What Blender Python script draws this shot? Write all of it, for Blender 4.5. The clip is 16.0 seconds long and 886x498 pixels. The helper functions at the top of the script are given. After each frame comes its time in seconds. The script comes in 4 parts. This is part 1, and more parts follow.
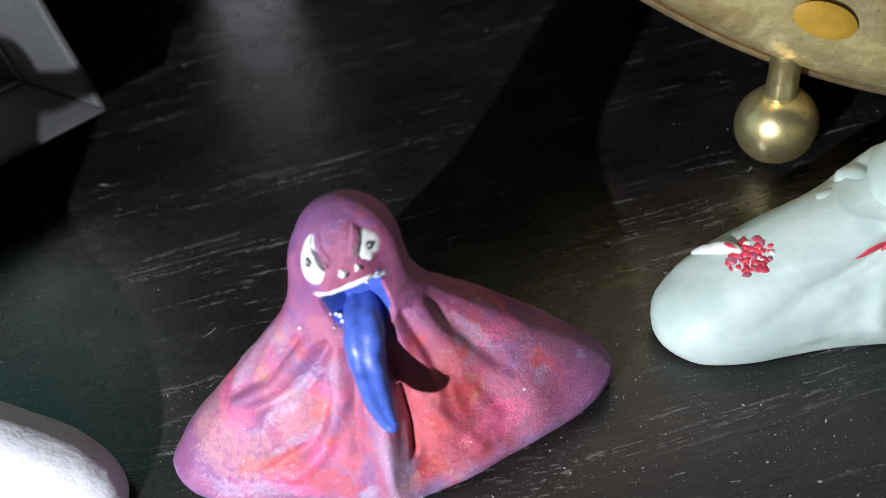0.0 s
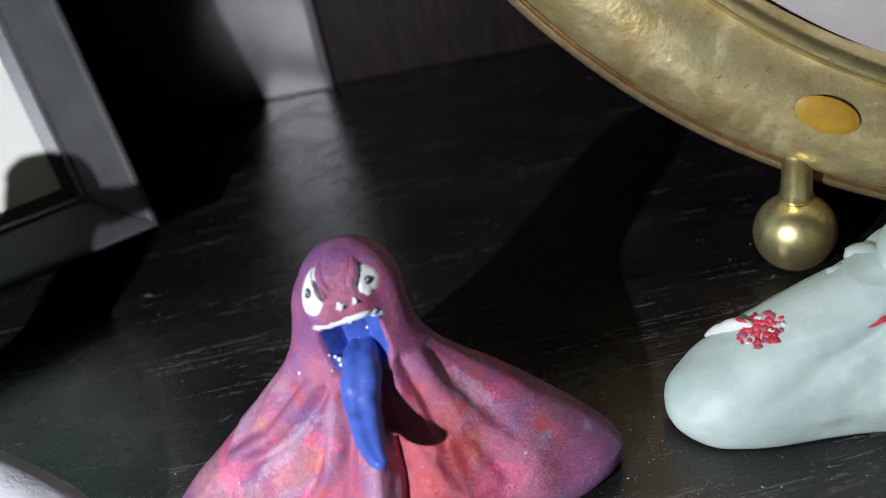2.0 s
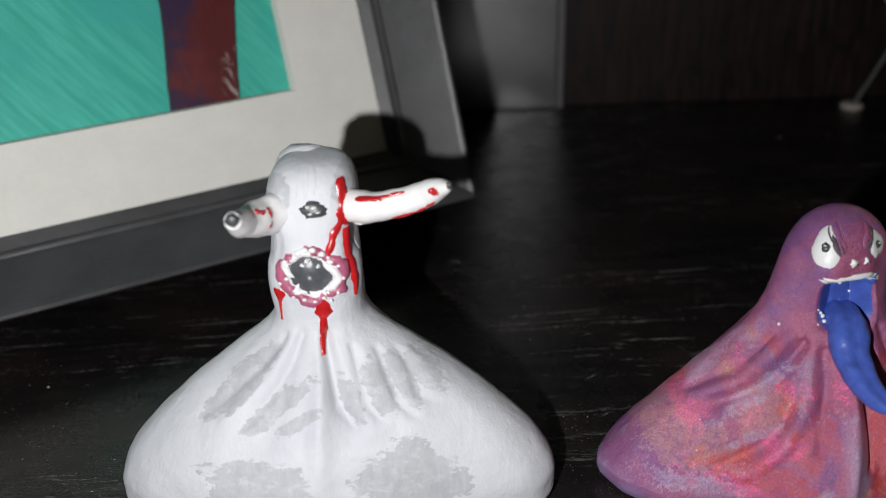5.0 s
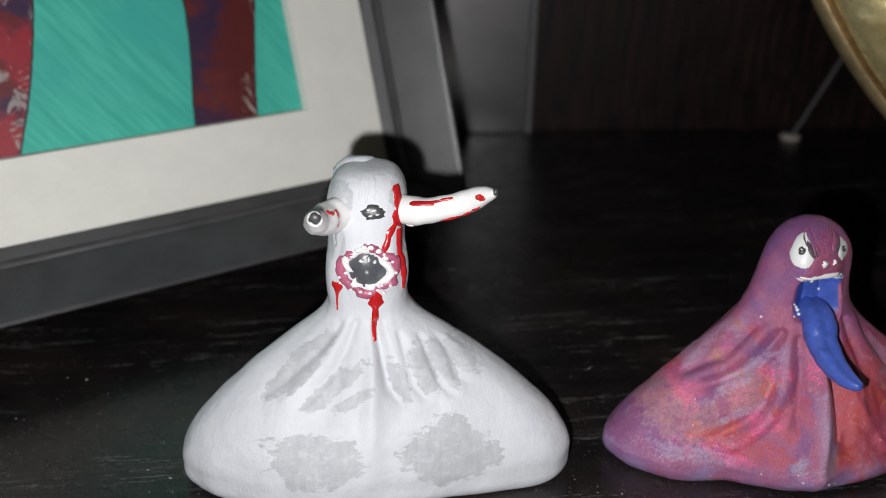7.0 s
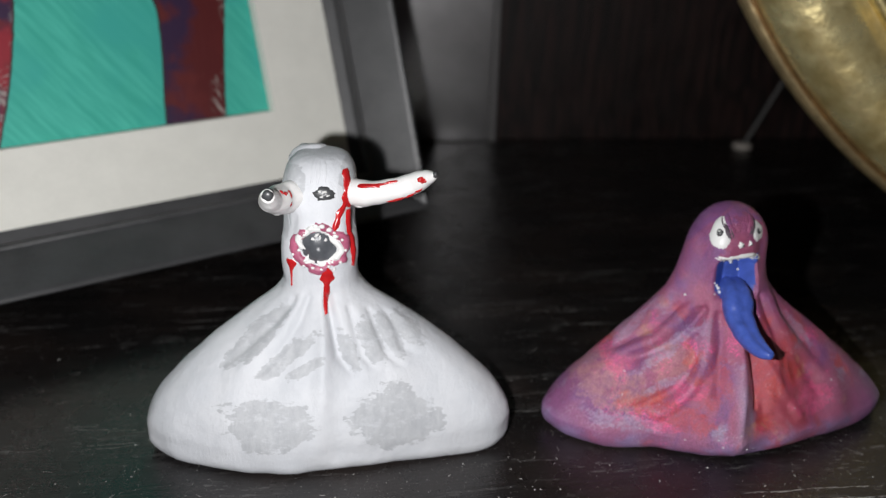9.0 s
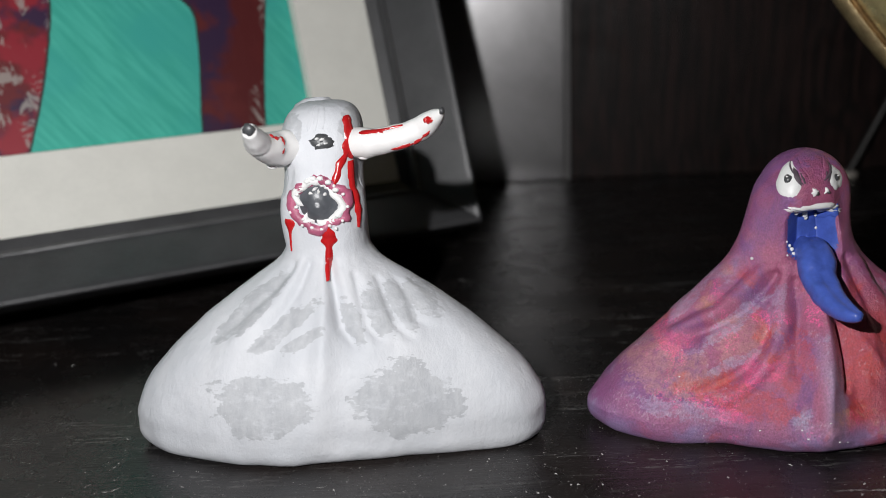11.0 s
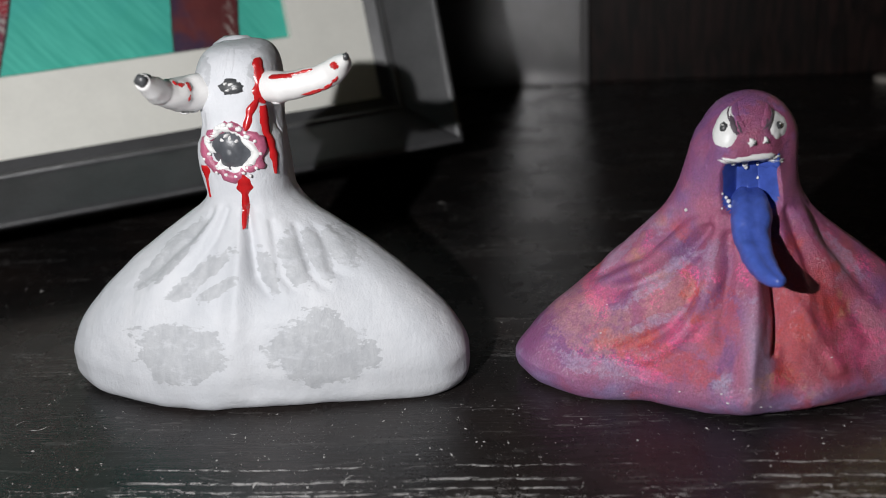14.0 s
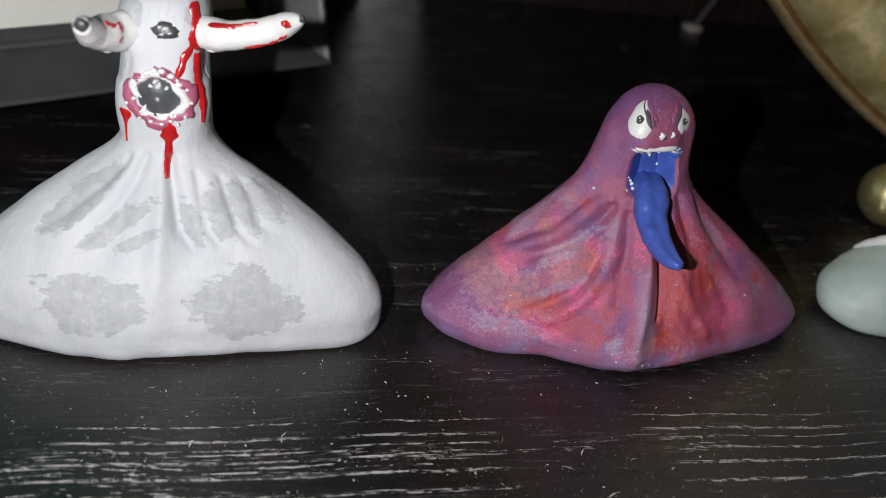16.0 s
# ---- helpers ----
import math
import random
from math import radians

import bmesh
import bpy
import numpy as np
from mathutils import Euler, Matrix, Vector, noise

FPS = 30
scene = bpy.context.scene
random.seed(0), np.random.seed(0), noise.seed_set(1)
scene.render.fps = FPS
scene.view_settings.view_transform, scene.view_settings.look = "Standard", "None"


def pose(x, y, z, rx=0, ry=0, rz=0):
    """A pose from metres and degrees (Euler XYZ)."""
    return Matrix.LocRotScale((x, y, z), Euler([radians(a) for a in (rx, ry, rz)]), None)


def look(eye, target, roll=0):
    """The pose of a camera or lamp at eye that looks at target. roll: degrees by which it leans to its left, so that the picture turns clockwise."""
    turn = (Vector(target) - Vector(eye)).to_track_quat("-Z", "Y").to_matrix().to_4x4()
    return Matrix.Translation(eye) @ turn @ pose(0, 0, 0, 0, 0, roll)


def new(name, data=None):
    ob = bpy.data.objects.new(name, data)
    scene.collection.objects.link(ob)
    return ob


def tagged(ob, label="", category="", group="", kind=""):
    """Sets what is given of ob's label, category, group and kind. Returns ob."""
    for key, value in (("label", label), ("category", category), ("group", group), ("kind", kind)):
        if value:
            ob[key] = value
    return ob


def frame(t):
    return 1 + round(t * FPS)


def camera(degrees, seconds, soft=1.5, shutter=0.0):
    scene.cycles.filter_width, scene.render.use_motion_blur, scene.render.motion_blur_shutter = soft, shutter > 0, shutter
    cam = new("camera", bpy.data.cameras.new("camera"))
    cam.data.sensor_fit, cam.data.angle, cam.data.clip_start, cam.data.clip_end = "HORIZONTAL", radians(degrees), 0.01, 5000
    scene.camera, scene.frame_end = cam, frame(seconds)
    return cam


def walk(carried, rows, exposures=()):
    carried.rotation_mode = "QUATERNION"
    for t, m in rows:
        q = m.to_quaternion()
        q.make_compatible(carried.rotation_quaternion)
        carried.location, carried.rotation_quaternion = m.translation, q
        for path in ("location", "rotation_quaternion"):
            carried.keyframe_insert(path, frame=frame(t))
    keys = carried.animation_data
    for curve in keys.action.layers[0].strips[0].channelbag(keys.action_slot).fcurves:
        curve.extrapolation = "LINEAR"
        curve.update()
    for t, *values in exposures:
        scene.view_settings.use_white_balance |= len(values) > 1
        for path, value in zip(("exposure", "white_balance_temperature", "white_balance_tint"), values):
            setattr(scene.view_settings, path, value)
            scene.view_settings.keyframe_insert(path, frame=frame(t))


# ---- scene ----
cam = camera(52.69, 16.0, soft=0.95)
PATH = [
    (0, (0.08128, -0.06463, 0.10829), (0.06255, 0.61740, -0.62279), -12.29),
    (0.5, (0.08286, -0.06977, 0.10239), (0.05543, 0.67098, -0.56883), -12.58),
    (1, (0.08342, -0.07178, 0.09743), (0.04110, 0.71007, -0.52461), -12.97),
    (1.5, (0.08493, -0.07699, 0.09406), (0.04258, 0.73844, -0.48324), -12.41),
    (2, (0.08590, -0.08173, 0.09157), (0.03454, 0.77033, -0.42935), -11.82),
    (2.5, (0.07817, -0.08705, 0.08963), (0.02033, 0.78307, -0.39980), -10.45),
    (3, (0.05716, -0.09395, 0.08910), (0.01015, 0.78627, -0.38313), -8.59),
    (3.5, (0.03895, -0.09753, 0.09465), (0.00117, 0.77888, -0.38543), -6.15),
    (4, (0.02945, -0.09452, 0.09213), (-0.00557, 0.78699, -0.37872), -4.54),
    (4.5, (0.02763, -0.09398, 0.09193), (-0.00523, 0.79064, -0.37323), -3.24),
    (5, (0.01891, -0.09625, 0.08947), (-0.00878, 0.79097, -0.37104), -2.26),
    (7.5, (0.00226, -0.11714, 0.09458), (0.07599, 0.78246, -0.33586), 1.28),
    (8, (0.00318, -0.12104, 0.09461), (0.08351, 0.77978, -0.33209), 1.57),
    (8.5, (0.00438, -0.12390, 0.09334), (0.08648, 0.77955, -0.32742), 1.66),
    (9, (0.00783, -0.12620, 0.09280), (0.08282, 0.78206, -0.31881), 1.34),
    (9.5, (0.01071, -0.12451, 0.08655), (0.05848, 0.79795, -0.29657), 0.64),
    (9.7, (0.01120, -0.12313, 0.08281), (0.04990, 0.80493, -0.28762), 0.42),
    (12, (0.03113, -0.11605, 0.05943), (-0.07288, 0.84461, -0.19806), -4.24),
    (12.5, (0.03191, -0.11409, 0.06102), (-0.07440, 0.84434, -0.20377), -4.27),
    (13, (0.03878, -0.11280, 0.06206), (-0.08079, 0.83484, -0.23405), -4.21),
    (13.5, (0.04473, -0.11274, 0.06686), (-0.09507, 0.81498, -0.27924), -4.38),
    (14, (0.04583, -0.10907, 0.07110), (-0.10420, 0.78978, -0.34068), -4.30),
    (14.5, (0.04209, -0.10612, 0.07867), (-0.09519, 0.76330, -0.39595), -3.60),
    (15, (0.03187, -0.10615, 0.08504), (-0.04111, 0.74972, -0.42696), -0.62),
    (15.5, (0.02494, -0.10540, 0.08719), (0.04256, 0.73680, -0.45168), 3.27),
    (16, (0.02055, -0.10746, 0.08488), (0.15687, 0.72512, -0.45198), 8.07),
]
EXPOSURES = [(0, 1.36, 6000, 10), (1, 1.14, 6000, 10), (2, 0.98, 6000, 10), (2.5, 0.75, 6000, 10), (3, 0.26, 6050, 10), (3.5, 0.2, 6150, 10), (4, 0.13, 6300, 10), (5, 0.04, 6460, 10), (7.5, 0.06, 6500, 10), (9.7, 0.05, 6500, 10), (12, 0.0, 6500, 10), (16, 0.0, 6480, 10)]
walk(cam, [(t, look(eye, target, roll)) for t, eye, target, roll in PATH], EXPOSURES)
cam.data.dof.use_dof = True
cam.data.dof.focus_distance = 0.127
cam.data.dof.aperture_fstop = 19.0

# ---- light: one phone torch held beside the lens, in an otherwise dark room ----
world = bpy.data.worlds.new("world")
scene.world = world
world.use_nodes = True
world.node_tree.nodes["Background"].inputs[0].default_value = (0.9, 0.92, 1.0, 1)
world.node_tree.nodes["Background"].inputs[1].default_value = 0.0019
torch = bpy.data.lights.new("torch", "POINT")
torch.energy, torch.shadow_soft_size, torch.color = 0.84, 0.0014, (0.985, 0.98, 0.985)
new("torch", torch).matrix_world = Matrix.Translation((-0.005, -0.109, 0.0830))

U = 0.0006  # metres in one plan unit; the plan below is drawn in these units


# ---- materials ----
class Shader:
    def __init__(self, name, **values):
        self.m = bpy.data.materials.new(name)
        self.m.use_nodes = True
        self.t = self.m.node_tree
        self.b = self.t.nodes["Principled BSDF"]
        for key, value in values.items():
            self.set(key, value)

    def set(self, key, value):
        socket = self.b.inputs[key.replace("_", " ")]
        self.put(socket, value)

    def put(self, socket, value):
        if hasattr(value, "is_linked"):
            self.t.links.new(value, socket)
        elif isinstance(value, (tuple, list)) and len(value) == 3 and socket.type == "RGBA":
            socket.default_value = (*value, 1)
        else:
            socket.default_value = value

    def n(self, kind, inputs=None, out=0, **attrs):
        node = self.t.nodes.new(kind)
        for key, value in attrs.items():
            setattr(node, key, value)
        for key, value in (inputs or {}).items():
            self.put(node.inputs[key], value)
        return node.outputs[out]

    def co(self, scale=(1, 1, 1)):
        """Object coordinates in plan units."""
        c = self.n("ShaderNodeTexCoord", out=3)
        return self.n("ShaderNodeVectorMath", {0: c, 1: tuple(s / U for s in scale)}, operation="MULTIPLY")

    def noise(self, vec, scale, detail=4.0, rough=0.55, distort=0.0):
        return self.n("ShaderNodeTexNoise", {"Vector": vec, "Scale": scale, "Detail": detail, "Roughness": rough, "Distortion": distort})

    def m2(self, op, a, b=0.0, clamp=False):
        return self.n("ShaderNodeMath", {0: a, 1: b}, operation=op, use_clamp=clamp)

    def step(self, v, lo, hi, a=0.0, b=1.0):
        return self.n("ShaderNodeMapRange", {0: v, 1: lo, 2: hi, 3: a, 4: b}, interpolation_type="SMOOTHSTEP")

    def mix(self, f, a, b):
        node = self.t.nodes.new("ShaderNodeMix")
        node.data_type = "RGBA"
        self.put(node.inputs[0], f)
        self.put(node.inputs[6], a)
        self.put(node.inputs[7], b)
        return node.outputs[2]

    def bump(self, height, strength=0.3, dist=1.0, normal=None):
        inputs = {"Strength": strength, "Distance": dist * U, "Height": height}
        if normal is not None:
            inputs["Normal"] = normal
        return self.n("ShaderNodeBump", inputs)

    def patch(self, xyz, cx, cz, rx, rz, turn, ragged):
        """A ragged oval on the front of a thing, in plan units."""
        c, s = math.cos(radians(turn)), math.sin(radians(turn))
        x, z = self.m2("SUBTRACT", xyz[0], cx), self.m2("SUBTRACT", xyz[2], cz)
        p = self.m2("ADD", self.m2("MULTIPLY", x, c / rx), self.m2("MULTIPLY", z, s / rx))
        q = self.m2("ADD", self.m2("MULTIPLY", x, -s / rz), self.m2("MULTIPLY", z, c / rz))
        d = self.m2("SQRT", self.m2("ADD", self.m2("MULTIPLY", p, p), self.m2("MULTIPLY", q, q)))
        return self.step(self.m2("ADD", d, ragged), 0.95, 1.03, 1.0, 0.0)

    def xyz(self, vec):
        node = self.t.nodes.new("ShaderNodeSeparateXYZ")
        self.t.links.new(vec, node.inputs[0])
        return node.outputs


def plain(name, colour, rough=0.5, metal=0.0, grain=0.2, grain_size=0.6, spec=0.5, vary=0.12):
    s = Shader(name, Roughness=rough, Metallic=metal, Specular_IOR_Level=spec)
    v = s.co()
    big = s.noise(v, 0.09, 5)
    fine = s.noise(v, grain_size, 5, 0.65)
    f = s.step(s.m2("ADD", s.m2("MULTIPLY", big, 0.6), s.m2("MULTIPLY", fine, 0.4)), 0.3, 0.7)
    dark = tuple(c * (1 - vary) for c in colour)
    light = tuple(min(1, c * (1 + vary)) for c in colour)
    s.set("Base_Color", s.mix(f, dark, light))
    s.set("Normal", s.bump(fine, grain, 0.4))
    return s.m


def black_wood(name, along="x", base=(0.0104, 0.0094, 0.0095), pores=1.0, rough=0.22):
    s = Shader(name, Specular_IOR_Level=0.66 if along == "x" else 0.32)
    k = {"x": (0.018, 0.36, 0.2), "z": (0.36, 0.2, 0.018)}[along]
    wob = s.noise(s.co((0.009, 0.012, 0.009)), 1.0, 2)
    shift = s.n("ShaderNodeVectorMath", {0: wob, 3: 3.0}, operation="SCALE")

    turned = s.n("ShaderNodeVectorRotate", {"Vector": s.co(), "Angle": radians(-4.0)}, rotation_type="Z_AXIS")

    def grain(lengthwise, across):
        v = s.n("ShaderNodeVectorMath", {0: turned, 1: tuple(c / 0.018 * lengthwise if c < 0.1 else c / 0.36 * across for c in k)}, operation="MULTIPLY")
        far = s.n("ShaderNodeVectorMath", {0: shift, 3: across * 4.0}, operation="SCALE")
        return s.n("ShaderNodeVectorMath", {0: v, 1: far}, operation="ADD")

    fine = s.noise(grain(0.05, 0.9), 1.0, 5, 0.7)
    broad = s.noise(grain(0.012, 0.22), 1.0, 3, 0.5)
    dash = s.noise(grain(0.05, 1.25), 1.0, 6, 0.68)
    band = s.noise(grain(0.005, 0.07), 1.0, 1, 0.5)
    chip = s.noise(s.co((0.5, 1.2, 0.5)), 1.0, 3, 0.7)
    speck = s.noise(s.co((1.5, 1.9, 1.5)), 1.0, 2, 0.6)
    blotch = s.noise(s.co((0.02, 0.03, 0.02)), 1.0, 4)
    front = s.step(s.xyz(s.co())[1], -22.0, -44.0, 0.22, 1.0)
    line = s.m2("MULTIPLY", s.m2("MULTIPLY", s.step(s.m2("ADD", dash, s.m2("MULTIPLY", s.m2("SUBTRACT", chip, 0.5), 0.34)), 0.58, 0.615), s.step(band, 0.635, 0.675)), front)
    worn = None
    if along == "x":
        row = s.m2("ADD", s.xyz(turned)[1], s.m2("ADD", s.m2("MULTIPLY", s.m2("SUBTRACT", wob, 0.5), 6.0), s.m2("MULTIPLY", s.m2("SUBTRACT", s.noise(s.co((0.07, 0.02, 0.02)), 1.0, 3, 0.6), 0.5), 1.8)))
        for at, wide in ((-39.6, 0.45), (-45.8, 0.4), (-35.2, 0.25), (-42.4, 0.25), (-50.2, 0.5), (-55.6, 0.45), (-63.0, 0.4)):
            off = s.m2("ABSOLUTE", s.m2("SUBTRACT", row, at))
            this = s.m2("MULTIPLY", s.step(off, wide * 0.5, wide * 1.3, 1.0, 0.0), s.step(s.noise(s.co((0.028, 0.01, 0.01)), 1.0 + at * 0.004, 2), 0.49, 0.59))
            worn = this if worn is None else s.m2("MAXIMUM", worn, this)
        torn = s.step(s.m2("ADD", s.noise(grain(0.10, 2.4), 1.0, 5, 0.7), s.m2("MULTIPLY", s.m2("SUBTRACT", chip, 0.5), 0.6)), 0.49, 0.56)
        line = s.m2("MAXIMUM", line, s.m2("MULTIPLY", worn, torn))
    # thin pale lines, stronger towards the back: the grain's sheen painted as colour
    thin = s.m2("MULTIPLY", s.m2("MULTIPLY", s.step(s.m2("ADD", s.noise(grain(0.03, 0.5), 1.0, 5, 0.7), s.m2("MULTIPLY", s.m2("SUBTRACT", chip, 0.5), 0.3)), 0.57, 0.70), s.step(band, 0.40, 0.54)), s.step(s.xyz(s.co())[1], 0.0, 70.0, 0.10, 0.36))
    dots = s.m2("MULTIPLY", s.step(speck, 0.685, 0.72), s.step(blotch, 0.3, 0.6, 0.15, 0.5))
    dust_sheen = s.m2("MULTIPLY", s.m2("MAXIMUM", s.m2("MAXIMUM", line, thin), dots), pores, True)
    col = s.mix(s.step(broad, 0.35, 0.65), tuple(c * 0.65 for c in base), tuple(c * 1.3 for c in base))
    col = s.mix(s.step(speck, 0.35, 0.6), tuple(c * 0.7 for c in base), col)
    brown = s.mix(s.step(blotch, 0.4, 0.7), col, (base[0] * 1.7, base[1] * 1.4, base[2] * 1.25))
    if along == "z":
        streak = s.step(s.noise(grain(0.02, 0.5), 1.0, 4, 0.6), 0.40, 0.66)
        brown = s.mix(streak, tuple(c * 0.55 for c in base), (base[0] * 3.6, base[1] * 2.5, base[2] * 2.3))
    s.set("Base_Color", s.mix(s.m2("MULTIPLY", dust_sheen, 0.85), brown, (0.42, 0.41, 0.40)))
    s.set("Roughness", s.m2("ADD", s.step(s.noise(s.co(), 0.05, 5, 0.65), 0.3, 0.7, rough - 0.04, rough + 0.12), s.m2("MULTIPLY", dust_sheen, 0.3)))
    s.set("Normal", s.bump(s.m2("ADD", s.m2("ADD", fine, s.m2("MULTIPLY", broad, 0.5)), s.m2("MULTIPLY", s.noise(grain(0.16, 1.8), 1.0, 3, 0.7), 0.8)), 0.27, 0.4))
    return s.m


def hammered_brass(name, dent=0.6, rough=0.33, metal=0.68, dull=0.42):
    s = Shader(name, Metallic=0.86, Specular_IOR_Level=0.5)
    v = s.co()
    dents = s.n("ShaderNodeTexVoronoi", {"Vector": s.n("ShaderNodeVectorMath", {0: v, 1: s.n("ShaderNodeVectorMath", {0: s.noise(v, 0.12, 3), 3: 5.0}, operation="SCALE")}, operation="ADD"), "Scale": 0.10}, feature="SMOOTH_F1")
    tarnish = s.noise(v, 0.06, 6, 0.65)
    spots = s.step(s.noise(v, 0.5, 5, 0.7), 0.58, 0.7)
    col = s.mix(s.step(tarnish, 0.35, 0.68), (0.98, 0.84, 0.44), (0.60, 0.46, 0.19))
    swirl = s.step(s.noise(v, 0.035, 5, 0.6, 2.5), 0.45, 0.75)
    col = s.mix(s.m2("MULTIPLY", swirl, 0.3), col, (0.72, 0.66, 0.42))
    s.set("Base_Color", s.mix(s.m2("MULTIPLY", spots, 0.5), col, (0.26, 0.18, 0.07)))
    s.set("Metallic", s.step(swirl, 0.0, 1.0, metal, dull))
    s.set("Roughness", s.step(tarnish, 0.3, 0.7, rough, rough + 0.2))
    s.set("Normal", s.bump(s.m2("ADD", dents, s.m2("MULTIPLY", s.noise(v, 0.25, 4), 0.5)), dent, 2.0))
    return s.m


def white_clay():
    s = Shader("white_painted_clay", Roughness=0.55, Specular_IOR_Level=0.28)
    v = s.co()
    xyz = s.xyz(v)
    rag = s.m2("ADD", s.m2("MULTIPLY", s.m2("SUBTRACT", s.noise(s.co((0.45, 1, 1)), 0.8, 4, 0.6), 0.5), 1.1), s.m2("MULTIPLY", s.m2("SUBTRACT", s.noise(v, 0.13, 3), 0.5), 1.3))
    masks = None
    for cx, cz, rx, rz, turn in ((-13.8, 15.6, 12.0, 6.6, 4), (21, 14.8, 11.6, 8.4, -6), (-16.4, 34.8, 10.6, 2.3, 38), (-8.5, 31.2, 9.4, 2.0, 33), (-3.6, 29.2, 6.2, 1.4, 28),
                                 (7.5, 32, 5.0, 2.5, -66), (13.6, 33.5, 6.8, 2.6, -60), (18.5, 34.3, 5.8, 1.9, -51), (24, 34.3, 5.8, 1.9, -38), (-5.4, 75.2, 2.6, 3.4, 14), (8.2, 76.4, 2.2, 3.4, -14)):
        k = s.patch(xyz, cx, cz, rx, rz, turn, rag)
        masks = k if masks is None else s.m2("MAXIMUM", masks, k)
    stroke = s.noise(s.co((1, 1, 0.35)), 0.5, 4, 0.6)
    grey = s.mix(s.step(stroke, 0.3, 0.7), (0.365, 0.375, 0.395), (0.435, 0.445, 0.462))
    base = s.mix(s.step(s.noise(v, 0.08, 5, 0.6), 0.35, 0.7), (0.52, 0.535, 0.565), (0.58, 0.59, 0.615))
    col = s.mix(s.m2("MULTIPLY", masks, s.step(s.noise(s.co((0.5, 1, 1)), 0.45, 4, 0.65), 0.32, 0.5, 0.35, 0.86)), base, grey)
    s.set("Base_Color", col)
    s.set("Normal", s.bump(s.m2("ADD", stroke, s.m2("ADD", s.m2("MULTIPLY", s.noise(v, 0.5, 3), 0.6), s.m2("MULTIPLY", s.noise(v, 1.6, 4, 0.7), 0.45))), 0.36, 0.6))
    return s.m


def purple_clay():
    s = Shader("purple_painted_clay", Specular_IOR_Level=0.66)
    v = s.co()
    xyz = s.xyz(v)
    sv = s.co((1.0, 1.0, 0.55))
    a, b = s.noise(sv, 0.085, 5, 0.6, 0.6), s.noise(s.co((0.8, 1.2, 0.6)), 0.11, 5, 0.62, 0.4)
    c, d = s.noise(v, 0.35, 5, 0.7), s.noise(v, 1.8, 3, 0.7)
    z = s.m2("DIVIDE", xyz[2], 66.0)
    side = s.m2("MULTIPLY", s.m2("ABSOLUTE", xyz[0]), 1 / 50.0)
    rim = s.step(xyz[2], 4.0, 9.0, 1.0, 0.0)
    purple = s.mix(c, (0.14, 0.045, 0.16), (0.23, 0.09, 0.23))
    rose = s.mix(c, (0.265, 0.062, 0.135), (0.37, 0.115, 0.195))
    col = s.mix(s.step(s.m2("ADD", a, s.m2("MULTIPLY", z, -0.16)), 0.28, 0.50), purple, rose)
    col = s.mix(s.m2("MULTIPLY", s.step(z, 0.62, 0.9), 0.8), col, s.mix(s.step(b, 0.45, 0.62), purple, rose))
    col = s.mix(s.m2("MULTIPLY", s.step(side, 0.6, 1.0), 0.7), col, purple)
    lilac = s.m2("MULTIPLY", s.step(b, 0.56, 0.68), s.step(z, 0.7, 0.4))
    col = s.mix(s.m2("MULTIPLY", lilac, s.step(d, 0.38, 0.6, 0.45, 0.95)), col, (0.34, 0.29, 0.42))
    low = s.m2("MULTIPLY", s.step(z, 0.66, 0.45), s.step(side, 0.95, 0.6))
    red = s.m2("MULTIPLY", s.step(s.noise(v, 0.10, 4, 0.6), 0.54, 0.64), low)
    col = s.mix(s.m2("MULTIPLY", red, s.step(d, 0.4, 0.6, 0.5, 0.95)), col, (0.50, 0.06, 0.05))
    pink = s.m2("MULTIPLY", s.m2("MULTIPLY", s.step(s.noise(v, 0.13, 3), 0.55, 0.66), s.step(d, 0.46, 0.58)), low)
    col = s.mix(s.m2("MULTIPLY", pink, 0.85), col, (0.75, 0.10, 0.28))
    ridge = s.m2("MULTIPLY", s.m2("MULTIPLY", s.step(xyz[0], -4.0, -1.0), s.step(xyz[0], 4.5, 2.0)), s.step(s.m2("ADD", xyz[2], s.m2("MULTIPLY", a, 10.0)), 34.0, 24.0))
    hollow = s.m2("MULTIPLY", s.m2("MULTIPLY", s.step(s.m2("ADD", xyz[0], s.m2("MULTIPLY", a, 8.0)), 6.0, 11.0), s.step(s.m2("ADD", xyz[0], s.m2("MULTIPLY", b, 22.0)), 42.0, 26.0)), low)
    col = s.mix(s.m2("MULTIPLY", hollow, 0.6), col, (0.36, 0.04, 0.04))
    col = s.mix(s.m2("MULTIPLY", ridge, 0.65), col, (0.33, 0.25, 0.38))
    ochre = s.m2("MULTIPLY", s.step(s.noise(v, 0.09, 5, 0.65, 0.5), 0.6, 0.7), low)
    col = s.mix(s.m2("MULTIPLY", ochre, 0.6), col, (0.50, 0.25, 0.16))
    col = s.mix(s.m2("MULTIPLY", rim, s.step(b, 0.4, 0.6, 0.3, 0.9)), col, (0.25, 0.17, 0.33))
    face = s.patch(xyz, 1.5, 57.5, 7.5, 6.0, 20, s.m2("MULTIPLY", s.m2("SUBTRACT", c, 0.5), 1.6))
    col = s.mix(s.m2("MULTIPLY", face, 0.5), col, (0.32, 0.062, 0.11))
    # broad brushed patches: (x, height, half-sizes, turn), colour, strength
    fine = s.noise(s.co((1.0, 1.0, 0.7)), 2.6, 5, 0.78)
    stroke = s.noise(s.co((0.8, 1.0, 0.8)), 0.75, 5, 0.72, 0.6)
    ragged = s.m2("ADD", s.m2("MULTIPLY", s.m2("SUBTRACT", c, 0.5), 2.2), s.m2("MULTIPLY", s.m2("SUBTRACT", stroke, 0.5), 1.6))
